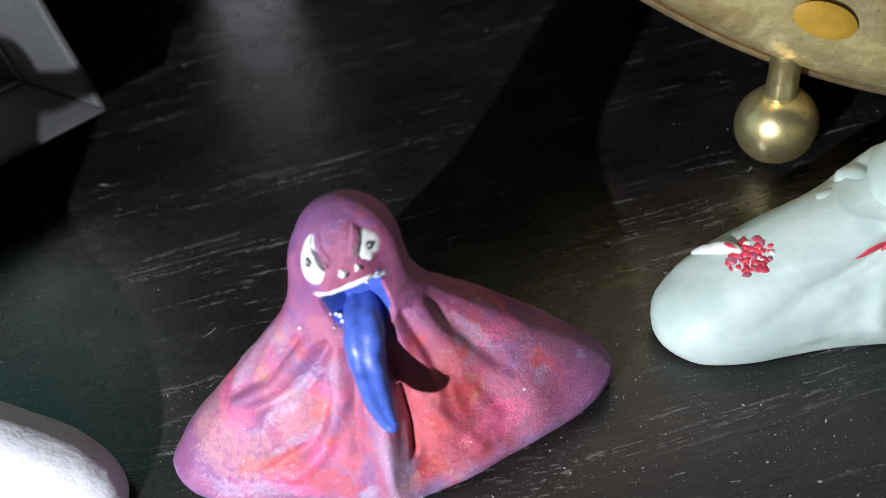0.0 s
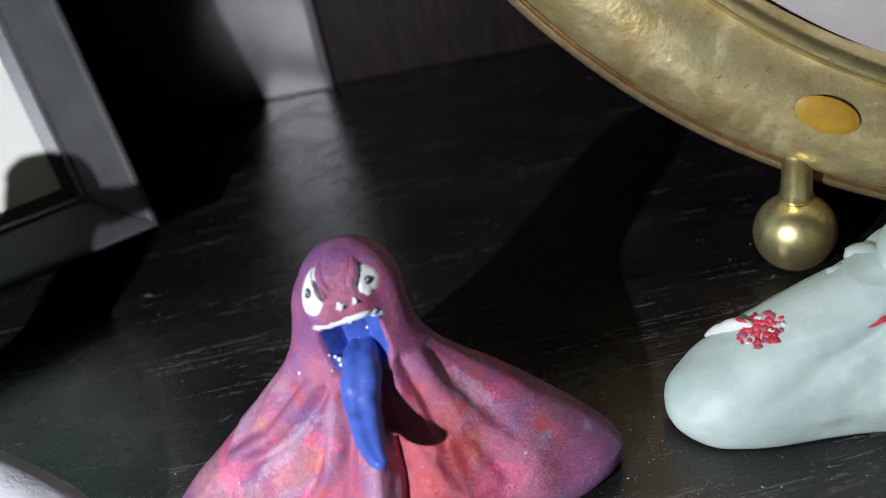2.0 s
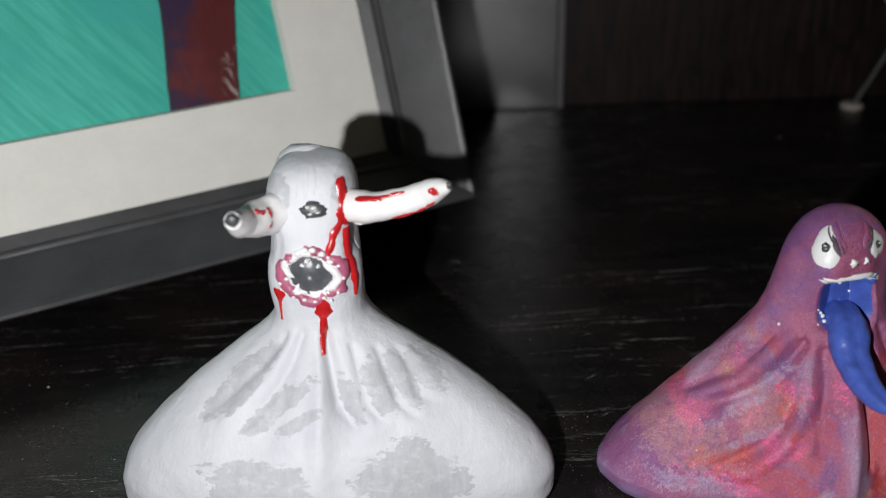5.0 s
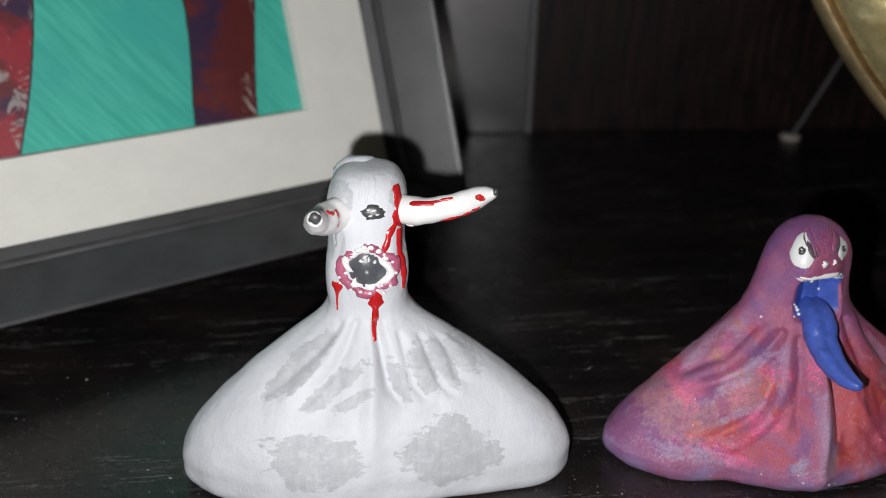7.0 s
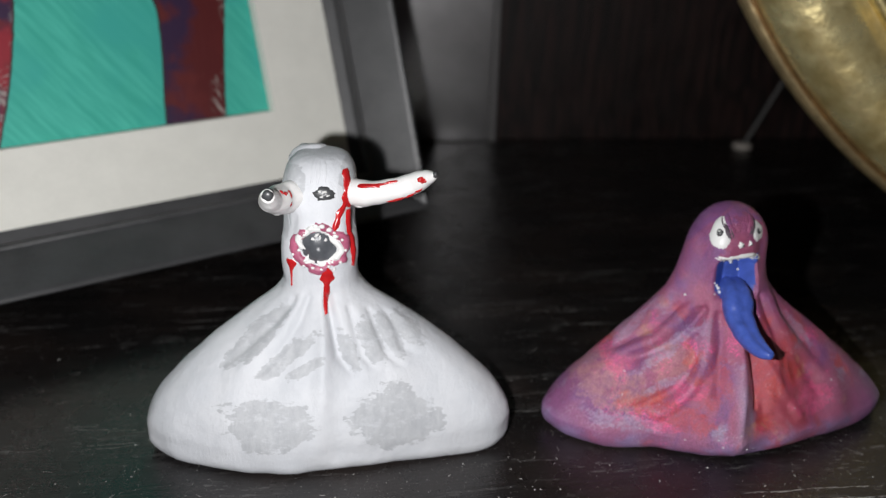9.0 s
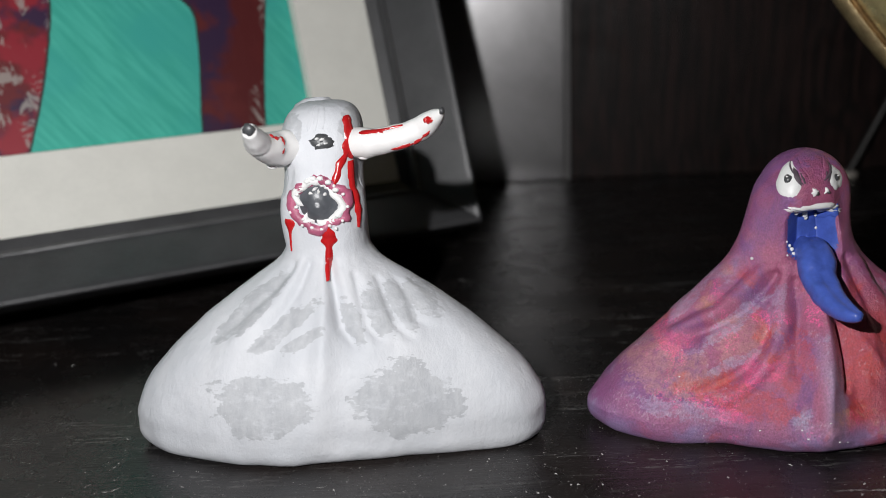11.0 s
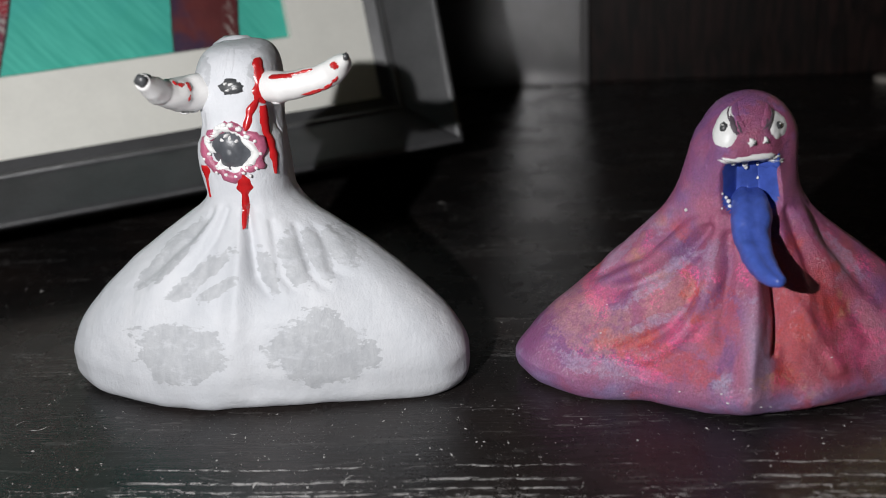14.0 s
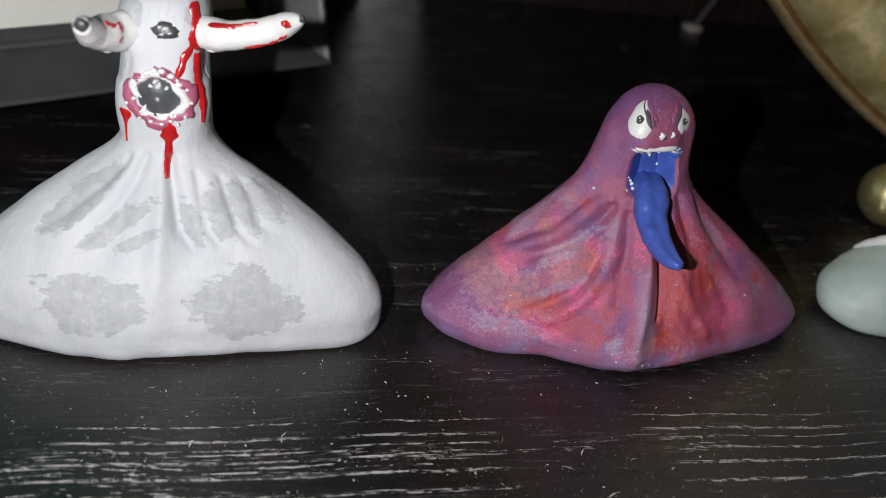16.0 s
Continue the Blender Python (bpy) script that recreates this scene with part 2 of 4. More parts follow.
    lilac_grey, scarlet, hot_pink, tan = (0.36, 0.31, 0.45), (0.46, 0.055, 0.055), (0.72, 0.10, 0.24), (0.50, 0.27, 0.23)
    for cx, cz, rx, rz, turn, tint, amount in ((-34, 16.5, 11, 5.5, -8, tan, 0.45), (-18, 24, 7, 4, 30, tan, 0.4), (-19, 12, 11, 3.4, -10, scarlet, 0.6), (-8, 20, 7, 3.4, 62, scarlet, 0.5), (7.5, 19, 10, 3.2, 96, scarlet, 0.45),
                                               (13.5, 24, 7, 4.2, -40, scarlet, 0.45), (-33, 9.2, 11, 2.0, -4, lilac_grey, 0.5), (-19, 27, 9, 1.4, 36, lilac_grey, 0.55), (-20, 19, 7, 1.3, 20, lilac_grey, 0.5), (-28, 30, 8, 1.2, 46, lilac_grey, 0.5),
                                               (-9, 31, 6, 1.3, 70, lilac_grey, 0.4), (20, 30, 8, 1.4, -42, lilac_grey, 0.4), (-14, 18, 5, 2.4, 12, hot_pink, 0.55), (-32, 22, 4, 2.0, 6, hot_pink, 0.5), (23, 13, 7, 3.6, -6, hot_pink, 0.5), (-22, 8.6, 5, 1.4, -6, hot_pink, 0.5)):
        mask = s.m2("MULTIPLY", s.patch(xyz, cx, cz, rx, rz, turn, ragged), amount)
        col = s.mix(s.m2("MULTIPLY", mask, s.step(stroke, 0.36, 0.58, 0.25, 1.0)), col, tint)
    # dry brushing: pale pearly scumble in broken strokes
    scum = s.m2("MULTIPLY", s.m2("MULTIPLY", s.step(s.noise(s.co((0.8, 1.0, 0.5)), 1.7, 5, 0.75), 0.52, 0.62), s.step(s.noise(s.co((0.7, 1.0, 1.2)), 0.14, 4, 0.6, 0.8), 0.5, 0.64)), s.step(z, 0.8, 0.5))
    col = s.mix(s.m2("MULTIPLY", scum, 0.34), col, (0.58, 0.42, 0.50))
    shade = s.step(fine, 0.3, 0.7, 0.80, 1.40)
    col = s.n("ShaderNodeVectorMath", {0: col, 3: shade}, operation="SCALE")
    s.set("Base_Color", col)
    s.set("Roughness", s.step(fine, 0.4, 0.65, 0.31, 0.46))
    s.set("Normal", s.bump(s.m2("ADD", s.m2("ADD", s.m2("MULTIPLY", d, 0.5), s.m2("MULTIPLY", fine, 0.45)), s.m2("MULTIPLY", c, 0.7)), 0.62, 0.8))
    return s.m


def mint_clay():
    s = Shader("mint_painted_clay", Roughness=0.5, Specular_IOR_Level=0.35)
    v = s.co()
    f = s.step(s.noise(v, 0.07, 5, 0.6), 0.35, 0.68)
    s.set("Base_Color", s.mix(f, (0.43, 0.53, 0.49), (0.54, 0.62, 0.58)))
    s.set("Normal", s.bump(s.m2("ADD", s.noise(v, 0.5, 4), s.noise(s.co((0.3, 1, 1)), 0.4, 4)), 0.2, 0.5))
    return s.m


def painted_teal():
    s = Shader("teal_paint", Roughness=0.6, Specular_IOR_Level=0.25)
    c = s.n("ShaderNodeVectorRotate", {"Vector": s.co(), "Angle": radians(55)}, rotation_type="Z_AXIS")
    stroke = s.noise(s.n("ShaderNodeVectorMath", {0: c, 1: (0.05, 0.5, 0.2)}, operation="MULTIPLY"), 1.0, 5, 0.6)
    cloud = s.noise(s.co(), 0.03, 3)
    col = s.mix(s.step(stroke, 0.3, 0.72), (0.05, 0.45, 0.35), (0.09, 0.58, 0.46))
    s.set("Base_Color", s.mix(s.step(cloud, 0.4, 0.7), col, (0.055, 0.46, 0.395)))
    s.set("Normal", s.bump(stroke, 0.15, 0.3))
    return s.m


def painted_form(name, seed, white):
    s = Shader(name, Roughness=0.5, Specular_IOR_Level=0.3)
    w = s.co()
    xyz = s.xyz(w)
    v = s.n("ShaderNodeVectorMath", {0: w, 1: (seed, seed * 2, 0)}, operation="ADD")
    a, b, c = s.noise(v, 0.07, 4, 0.55), s.noise(v, 0.05, 3), s.noise(s.co((1, 0.45, 1)), 0.16, 6, 0.7, 0.8)
    if white:
        col = s.mix(s.step(a, 0.42, 0.55), (0.045, 0.018, 0.06), (0.16, 0.018, 0.022))
        col = s.mix(s.step(b, 0.48, 0.6), col, (0.32, 0.02, 0.035))
        mask = s.m2("MULTIPLY", s.step(c, 0.52, 0.57), 0.75)
    else:
        across = s.m2("MULTIPLY", s.m2("SUBTRACT", s.m2("ADD", xyz[0], 79.5), s.m2("MULTIPLY", s.m2("SUBTRACT", xyz[1], 48.8), 0.2)), 1 / 11.0)
        f = s.m2("ADD", across, s.m2("MULTIPLY", s.m2("SUBTRACT", a, 0.5), 3.2))
        col = s.mix(s.step(f, -0.9, -0.1), (0.040, 0.018, 0.055), (0.105, 0.015, 0.016))
        col = s.mix(s.step(b, 0.5, 0.66), col, (0.13, 0.02, 0.02))
        mask = s.m2("MULTIPLY", s.m2("MULTIPLY", s.step(c, 0.50, 0.57), s.step(across, 0.3, 0.7)), 0.8)
    s.set("Base_Color", s.mix(mask, col, (0.42, 0.38, 0.35)))
    s.set("Normal", s.bump(c, 0.3, 0.5))
    return s.m


WOOD = black_wood("black_brown_wood")
WOOD_BACK = black_wood("dark_walnut_board", "z", (0.0075, 0.0046, 0.0042), 0.05, 0.48)
GREY_PANEL = plain("grey_satin_board", (0.195, 0.19, 0.192), 0.34, 0.84, 0.02, 0.3, 1.0, 0.10)
for key, value in (("Coat Weight", 1.0), ("Coat Roughness", 0.31), ("Coat IOR", 1.6)):
    GREY_PANEL.node_tree.nodes["Principled BSDF"].inputs[key].default_value = value
TRIM = plain("grey_edging", (0.15, 0.145, 0.145), 0.4, 0, 0.1)
FRAME_BLACK = plain("black_lacquered_wood", (0.054, 0.054, 0.057), 0.42, 0, 0.35, 0.9, 0.9, 0.25)
MAT_BOARD = plain("cream_mat_board", (0.86, 0.85, 0.785), 0.85, 0, 0.12, 0.8, 0.2, 0.04)
PAPER_CORE = plain("white_bevel_cut", (0.75, 0.74, 0.70), 0.85, 0, 0.1)
BRASS = hammered_brass("hammered_brass", 0.36, 0.22)
BRASS_PALE = plain("pale_worn_brass", (0.40, 0.30, 0.16), 0.42, 0.65, 0.9, 0.35, 0.5, 0.35)
TARNISH = plain("brown_tarnished_brass", (0.24, 0.14, 0.055), 0.42, 0.7, 0.3, 0.4, 0.5, 0.4)
BRASS_SMOOTH = hammered_brass("dull_brass", 0.08, 0.27, 0.92, 0.8)
DIAL = plain("off_white_enamel", (0.60, 0.57, 0.56), 0.4, 0, 0.03, 0.3, 0.5, 0.04)
ENAMEL = plain("amber_enamel", (0.46, 0.27, 0.03), 0.4, 0, 0.1, 0.3, 0.5, 0.15)
INK = plain("dark_grey_paint", (0.05, 0.052, 0.055), 0.35, 0, 0.25, 0.8, 0.5, 0.4)
THROAT = plain("slate_grey_paint", (0.075, 0.08, 0.09), 0.35, 0, 0.3, 0.5, 0.5, 0.3)
WHITE_CLAY, PURPLE_CLAY, MINT_CLAY = white_clay(), purple_clay(), mint_clay()
STALK_WHITE = plain("glossy_white_paint", (0.74, 0.73, 0.72), 0.35, 0, 0.2, 0.6, 0.5, 0.05)
EYE_WHITE = plain("white_eye_paint", (0.72, 0.72, 0.71), 0.4, 0, 0.3, 0.8, 0.5, 0.06)
BLOOD = plain("glossy_red_paint", (0.42, 0.012, 0.014), 0.22, 0, 0.25, 0.7, 0.6, 0.3)
LIP = plain("rose_paint", (0.34, 0.085, 0.15), 0.4, 0, 0.5, 0.9, 0.5, 0.4)
BLUE = plain("blue_painted_clay", (0.052, 0.096, 0.40), 0.38, 0, 0.35, 0.5, 0.5, 0.3)
RAW = plain("red_rough_paint", (0.48, 0.035, 0.06), 0.4, 0, 0.8, 0.6, 0.5, 0.6)
STEEL = plain("dull_steel", (0.07, 0.068, 0.066), 0.5, 0.3, 0.1)
PAD = plain("pale_rubber", (0.42, 0.38, 0.34), 0.6, 0, 0.1)
DUST = plain("pale_dust", (0.42, 0.41, 0.40), 0.8, 0, 0.2)
PLASTER = plain("dim_plaster", (0.30, 0.29, 0.28), 0.85, 0, 0.3, 0.02, 0.3, 0.08)


# ---- building helpers ----
def mesh_of(name, bm, mats, smooth=True, scale=U):
    bmesh.ops.scale(bm, vec=(scale,) * 3, verts=bm.verts)
    me = bpy.data.meshes.new(name)
    bm.to_mesh(me)
    bm.free()
    for m in mats if isinstance(mats, (list, tuple)) else [mats]:
        me.materials.append(m)
    if smooth:
        me.polygons.foreach_set("use_smooth", [True] * len(me.polygons))
    me.update()
    return me


def part(name, bm, mats, parent=None, label="", smooth=True, scale=U, at=None):
    ob = new(name, mesh_of(name, bm, mats, smooth, scale))
    ob.parent = parent
    if at is not None:
        ob.matrix_basis = at
    return tagged(ob, label)


def place(x, y, z, *turn):
    m = pose(x * U, y * U, z * U, *turn)
    return m


def box(x0, y0, z0, x1, y1, z1, bevel=0.0, segments=2):
    bm = bmesh.new()
    bmesh.ops.create_cube(bm, size=1)
    for v in bm.verts:
        v.co = Vector(((x0 + x1) / 2 + v.co.x * (x1 - x0), (y0 + y1) / 2 + v.co.y * (y1 - y0), (z0 + z1) / 2 + v.co.z * (z1 - z0)))
    if bevel:
        bmesh.ops.bevel(bm, geom=bm.edges[:], offset=bevel, segments=segments, affect="EDGES", profile=0.6)
    return bm


def revolve(profile, n=96, closed=False):
    """A turned shape round z from (radius, height) pairs."""
    bm = bmesh.new()
    rings = []
    for r, h in profile:
        rings.append([bm.verts.new((r * math.cos(a), r * math.sin(a), h)) for a in (2 * math.pi * i / n for i in range(n))] if r > 1e-6 else [bm.verts.new((0, 0, h))])
    for p, q in zip(rings, rings[1:] + ([rings[0]] if closed else [])):
        for i in range(n):
            j = (i + 1) % n
            vs = [p[i % len(p)], p[j % len(p)], q[j % len(q)], q[i % len(q)]]
            vs = [v for k, v in enumerate(vs) if v not in vs[:k]]
            if len(vs) > 2:
                bm.faces.new(vs)
    bmesh.ops.recalc_face_normals(bm, faces=bm.faces[:])
    return bm


def curve_points(pts, n):
    """Catmull-Rom through points of any dimension."""
    p = np.array(pts, float)
    p = np.vstack([2 * p[0] - p[1], p, 2 * p[-1] - p[-2]])
    out = []
    for k in range(n + 1):
        s = k / n * (len(p) - 3)
        i = min(int(s), len(p) - 4)
        t = s - i
        a, b, c, d = p[i:i + 4]
        out.append(0.5 * (2 * b + (c - a) * t + (2 * a - 5 * b + 4 * c - d) * t * t + (3 * b - a - 3 * c + d) * t ** 3))
    return out


def tube(bm, pts, mi=0, n=18, steps=36, lump=0.0, seed=0.0, groove=0.0):
    """A round limb through (x, y, z, radius) points; returns a function (s, angle) -> point on it."""
    rows = curve_points(pts, steps)
    centre = [Vector(r[:3]) for r in rows]
    rad = [max(0.02, r[3]) for r in rows]
    rings, frames = [], []
    side = None
    for i, c in enumerate(centre):
        ahead = (centre[min(i + 1, steps)] - centre[max(i - 1, 0)]).normalized()
        if side is None:
            side = ahead.cross(Vector((0, 0, 1)) if abs(ahead.z) < 0.9 else Vector((1, 0, 0))).normalized()
        side = (side - ahead * side.dot(ahead)).normalized()
        up = side.cross(ahead)
        frames.append((c, side.copy(), up, rad[i]))
        ring = []
        for k in range(n):
            a = 2 * math.pi * k / n
            d = side * math.cos(a) + up * math.sin(a)
            r = rad[i] * (1 - groove * math.exp(-((a - math.pi / 2) / 0.45) ** 2))
            r *= 1 + lump * noise.noise(Vector((c + d * rad[i])) * 0.35 + Vector((seed, 0, 0)))
            ring.append(bm.verts.new(c + d * r))
        rings.append(ring)
    for p, q in zip(rings, rings[1:]):
        for k in range(n):
            f = bm.faces.new((p[k], p[(k + 1) % n], q[(k + 1) % n], q[k]))
            f.material_index, f.smooth = mi, True
    for ring in (rings[0][::-1], rings[-1]):
        bm.faces.new(ring).material_index = mi

    def on(s, a):
        k = max(0.0, min(steps - 1e-6, s * steps))
        i, f = int(k), k - int(k)
        c, sd, up, r = (p + (q - p) * f for p, q in zip(frames[i], frames[i + 1]))
        return c, sd * math.cos(a) + up * math.sin(a), r
    return on


def smear(bm, on, s, a, length, arc, mi, seed=0.0, lift=0.22, n=22, rings=4):
    """A ragged patch of paint on a tube: half its length along it, half its arc round it."""
    rows = []
    for i in range(rings + 1):
        row = []
        for k in range(n):
            b = 2 * math.pi * k / n
            e = i / rings * (1 + 0.55 * noise.noise(Vector((math.cos(b) * 1.7 + seed, math.sin(b) * 1.7, seed))))
            c, d, r = on(s + length * e * math.cos(b), a + arc * e * math.sin(b))
            row.append(bm.verts.new(c + d * (r * 1.04 + lift * (1 - (i / rings) ** 2) - (0.1 if i == rings else 0))))
        rows.append(row)
    for p, q in zip(rows, rows[1:]):
        for k in range(n):
            f = bm.faces.new((p[k], q[k], q[(k + 1) % n], p[(k + 1) % n]))
            f.smooth, f.material_index = True, mi


def clay_surface(outline, axis, head, dome, top, neck, soft, folds=(), mouth=None, lump=0.5, seed=0.0, lean=(0, 0), swell=1.0, lip=6.0, crown=2.0, under=6.0, boxy=2.0, crease=0.0, lines=()):
    """A robe-like clay body: base outline, a neck and a domed head. Returns surface(angle, height), angle 0 to the front, positive to the right."""
    n = 720
    poly = [Vector((x - axis[0], y - axis[1])) for x, y in outline]
    reach = []
    for i in range(n):
        a = 2 * math.pi * i / n
        d = Vector((math.sin(a), -math.cos(a)))
        best = 1.0
        for p, q in zip(poly, poly[1:] + poly[:1]):
            e = q - p
            den = d.x * e.y - d.y * e.x
            if abs(den) > 1e-9:
                t = (p.x * e.y - p.y * e.x) / den
                s = (p.x * d.y - p.y * d.x) / den
                if t > 0 and -1e-6 <= s <= 1 + 1e-6:
                    best = max(best, t)
        reach.append(best)
    r = np.array(reach)
    kernel = np.exp(-np.linspace(-2, 2, 25) ** 2)
    kernel /= kernel.sum()
    r = np.convolve(np.r_[r[-12:], r, r[:12]], kernel, "valid")
    norm = soft * math.log(1 + math.exp(1 / soft))
    # creases and ridges pressed into the clay: depth, half-width, then (degrees, height) from the top down
    runs = [(depth, width, [(d, z, z + (3 * width if i == 0 else 0)) for i, (d, z) in enumerate(path)]) for depth, width, path in lines]

    def radius(a, z):
        k = (a / (2 * math.pi) * n) % n
        i = int(k)
        base = r[i % n] * (1 - k + i) + r[(i + 1) % n] * (k - i)
        hr = (abs(math.sin(a) / head[0]) ** boxy + abs(math.cos(a) / head[1]) ** boxy) ** (-1 / boxy)
        if z > dome:
            return hr * max(0.0, 1 - ((z - dome) / (top - dome)) ** crown) ** (1 / crown)
        t = max(0.0, (z - lip) / (neck - lip))
        w = soft * math.log(1 + math.exp(min(40, (1 - t ** swell) / soft))) / norm
        rr = hr + (base - hr) * w
        if z < under:
            rr -= min(0.14 * base, 0.8 * under) * (1 - math.sqrt(max(0.0, 1 - ((under - z) / under) ** 2)))
        return rr

    def surface(a, z):
        rr = radius(a, z)
        deg = math.degrees((a + math.pi) % (2 * math.pi) - math.pi)
        fade = max(0.0, min(1.0, (top - z) / 8))
        for where, skew, width, depth, z0, z1 in folds:
            m = (z - z0) / (z1 - z0)
            if 0 < m < 1:
                rr += depth * math.exp(-((deg - where - skew * (m - 0.5)) / width) ** 2) * math.sin(math.pi * m) ** 0.8
        if crease and z < neck + 6:
            m = max(0.0, min(1.0, (z - 3) / 9)) * max(0.0, min(1.0, (neck + 6 - z) / 12))
            bend = deg + (0.5 if deg < 0 else -0.5) * (z - 20) + 9 * noise.noise(Vector((deg * 0.03, z * 0.05, seed)))
            rr += crease * m * (noise.noise(Vector((bend * 0.06, z * 0.035, seed * 3))) + 0.4 * noise.noise(Vector((bend * 0.13, z * 0.06, seed * 5))))
        for depth, width, path in runs:
            if path[0][2] > z > path[-1][2] - 3 * width:
                near = 9e9
                for (d0, z0, _), (d1, z1, _) in zip(path, path[1:]):
                    ex, ez, px, pz = (d1 - d0) * 0.0175 * rr, (z1 - z0) * 1.25, (deg - d0) * 0.0175 * rr, (z - z0) * 1.25
                    k = max(0.0, min(1.0, (ex * px + ez * pz) / (ex * ex + ez * ez)))
                    near = min(near, (px - k * ex) ** 2 + (pz - k * ez) ** 2)
                if near < 9 * width * width:
                    rr += depth * math.exp(-near / (width * width))
        if mouth:
            ma, mz, mw, mh, deep = mouth
            q = (((deg - ma) / mw) ** 4 + ((z - mz) / mh) ** 4) ** 0.25
            if q < 1.25:
                s = max(0.0, min(1.0, (1.25 - q) / 0.35))
                rr -= deep * s * s * (3 - 2 * s)
        p = Vector((math.sin(a) * rr, -math.cos(a) * rr, z))
        q = p * 0.055 + Vector((seed, 0, 0))
        rr += lump * fade * (noise.noise(q) * 1.5 + noise.noise(q * 2.7) * 0.7 + noise.noise(q * 7) * 0.18) * (0.4 if z > neck else 1)
        tilt = max(0.0, z - neck - 17)
        return Vector((math.sin(a) * rr + lean[0] * tilt, -math.cos(a) * rr + lean[1] * tilt, z))

    surface.radius, surface.top, surface.dome, surface.mouth = radius, top, dome, mouth
    return surface


def clay_mesh(bm, surf, mi=0, inner=None, na=320, nz=150):
    top, dome = surf.top, surf.dome
    zs = [dome * (i / nz) ** 1.15 for i in range(nz)] + [dome + (top - dome) * math.sin(math.pi / 2 * i / 34) for i in range(34)]
    rings = [[bm.verts.new(surf(2 * math.pi * k / na, z)) for k in range(na)] for z in zs]
    tip = bm.verts.new(surf(0, top))
    for i, (p, q) in enumerate(zip(rings, rings[1:])):
        for k in range(na):
            f = bm.faces.new((p[k], p[(k + 1) % na], q[(k + 1) % na], q[k]))
            f.smooth, f.material_index = True, mi
            if inner is not None and surf.mouth:
                ma, mz, mw, mh, _ = surf.mouth
                deg = (360 * (k + 0.5) / na + 180) % 360 - 180
                if ((deg - ma) / mw) ** 4 + ((zs[i] - mz) / mh) ** 4 < 1.9:
                    f.material_index = inner
    for k in range(na):
        f = bm.faces.new((rings[-1][k], rings[-1][(k + 1) % na], tip))
        f.smooth, f.material_index = True, mi
    bm.faces.new(rings[0][::-1]).material_index = mi


def normal_at(surf, a, z):
    p = surf(a, z)
    n = (surf(a + 0.03, z) - surf(a - 0.03, z)).cross(surf(a, z + 0.4) - surf(a, z - 0.4))
    return p, n.normalized()


def daub(bm, surf, deg, z, w, h, mi, lift=0.3, turn=0, ragged=0.15, seed=0.0, hole=0.0, power=2.0, rings=5, n=28):
    """A flat blob of paint on the surface, w by h half-sizes."""
    a0 = radians(deg)
    r0 = max(3.0, math.hypot(*surf(a0, z).xy))
    c, s = math.cos(radians(turn)), math.sin(radians(turn))
    rows = []
    for i in range(rings + 1):
        rho = hole + (1 - hole) * i / rings
        row = []
        for k in range(n):
            b = 2 * math.pi * k / n
            cb, sb = math.cos(b), math.sin(b)
            sup = (abs(cb) ** power + abs(sb) ** power) ** (-1 / power)
            edge = sup * (1 + ragged * 2 * noise.noise(Vector((cb * 1.6 + seed, sb * 1.6, seed * 0.7))) + ragged * noise.noise(Vector((cb * 5 + seed, sb * 5, 3.1))))
            x, y = w * rho * edge * cb, h * rho * edge * sb
            x, y = x * c - y * s, x * s + y * c
            p, nn = normal_at(surf, a0 + x / r0, z + y)
            m = (i / rings - 0.5) * 2 if hole else i / rings
            row.append(bm.verts.new(p + nn * (lift * (1 - abs(m) ** 3) + 0.03 - (0.12 if i == rings else 0))))
        rows.append(row)
    for p, q in zip(rows, rows[1:]):
        for k in range(n):
            f = bm.faces.new((p[k], q[k], q[(k + 1) % n], p[(k + 1) % n]))
            f.smooth, f.material_index = True, mi
    if not hole:
        f = bm.faces.new(rows[0])
        f.smooth, f.material_index = True, mi


def drip(bm, surf, path, mi, lift=0.4, steps=40, seed=0.0):
    """A run of paint down the surface through (degrees, height, half-width)."""
    rows = []
    for i, (deg, z, w) in enumerate(curve_points(path, steps)):
        a = radians(deg)
        r0 = max(3.0, math.hypot(*surf(a, z).xy))
        w = max(0.08, w * (1 + 0.5 * noise.noise(Vector((seed, z * 0.6, 1.0)))))
        row = []
        for k in (-1, -0.6, 0, 0.6, 1):
            p, nn = normal_at(surf, a + k * w / r0, z)
            row.append(bm.verts.new(p + nn * (lift * (1 - k * k) + 0.02 - (0.12 if abs(k) == 1 else 0))))
        rows.append(row)
    for p, q in zip(rows, rows[1:]):
        for k in range(4):
            f = bm.faces.new((p[k], p[k + 1], q[k + 1], q[k]))
            f.smooth, f.material_index = True, mi


def pellet(bm, at, size, mi, seed=0.0, squash=(1, 1, 1)):
    made = bmesh.ops.create_icosphere(bm, subdivisions=2, radius=1)["verts"]
    for v in made:
        k = 1 + 0.25 * noise.noise(v.co * 1.5 + Vector((seed, 0, 0)))
        v.co = Vector(at) + Vector((v.co.x * squash[0], v.co.y * squash[1], v.co.z * squash[2])) * size * k
    for f in {f for v in made for f in v.link_faces}:
        f.smooth, f.material_index = True, mi


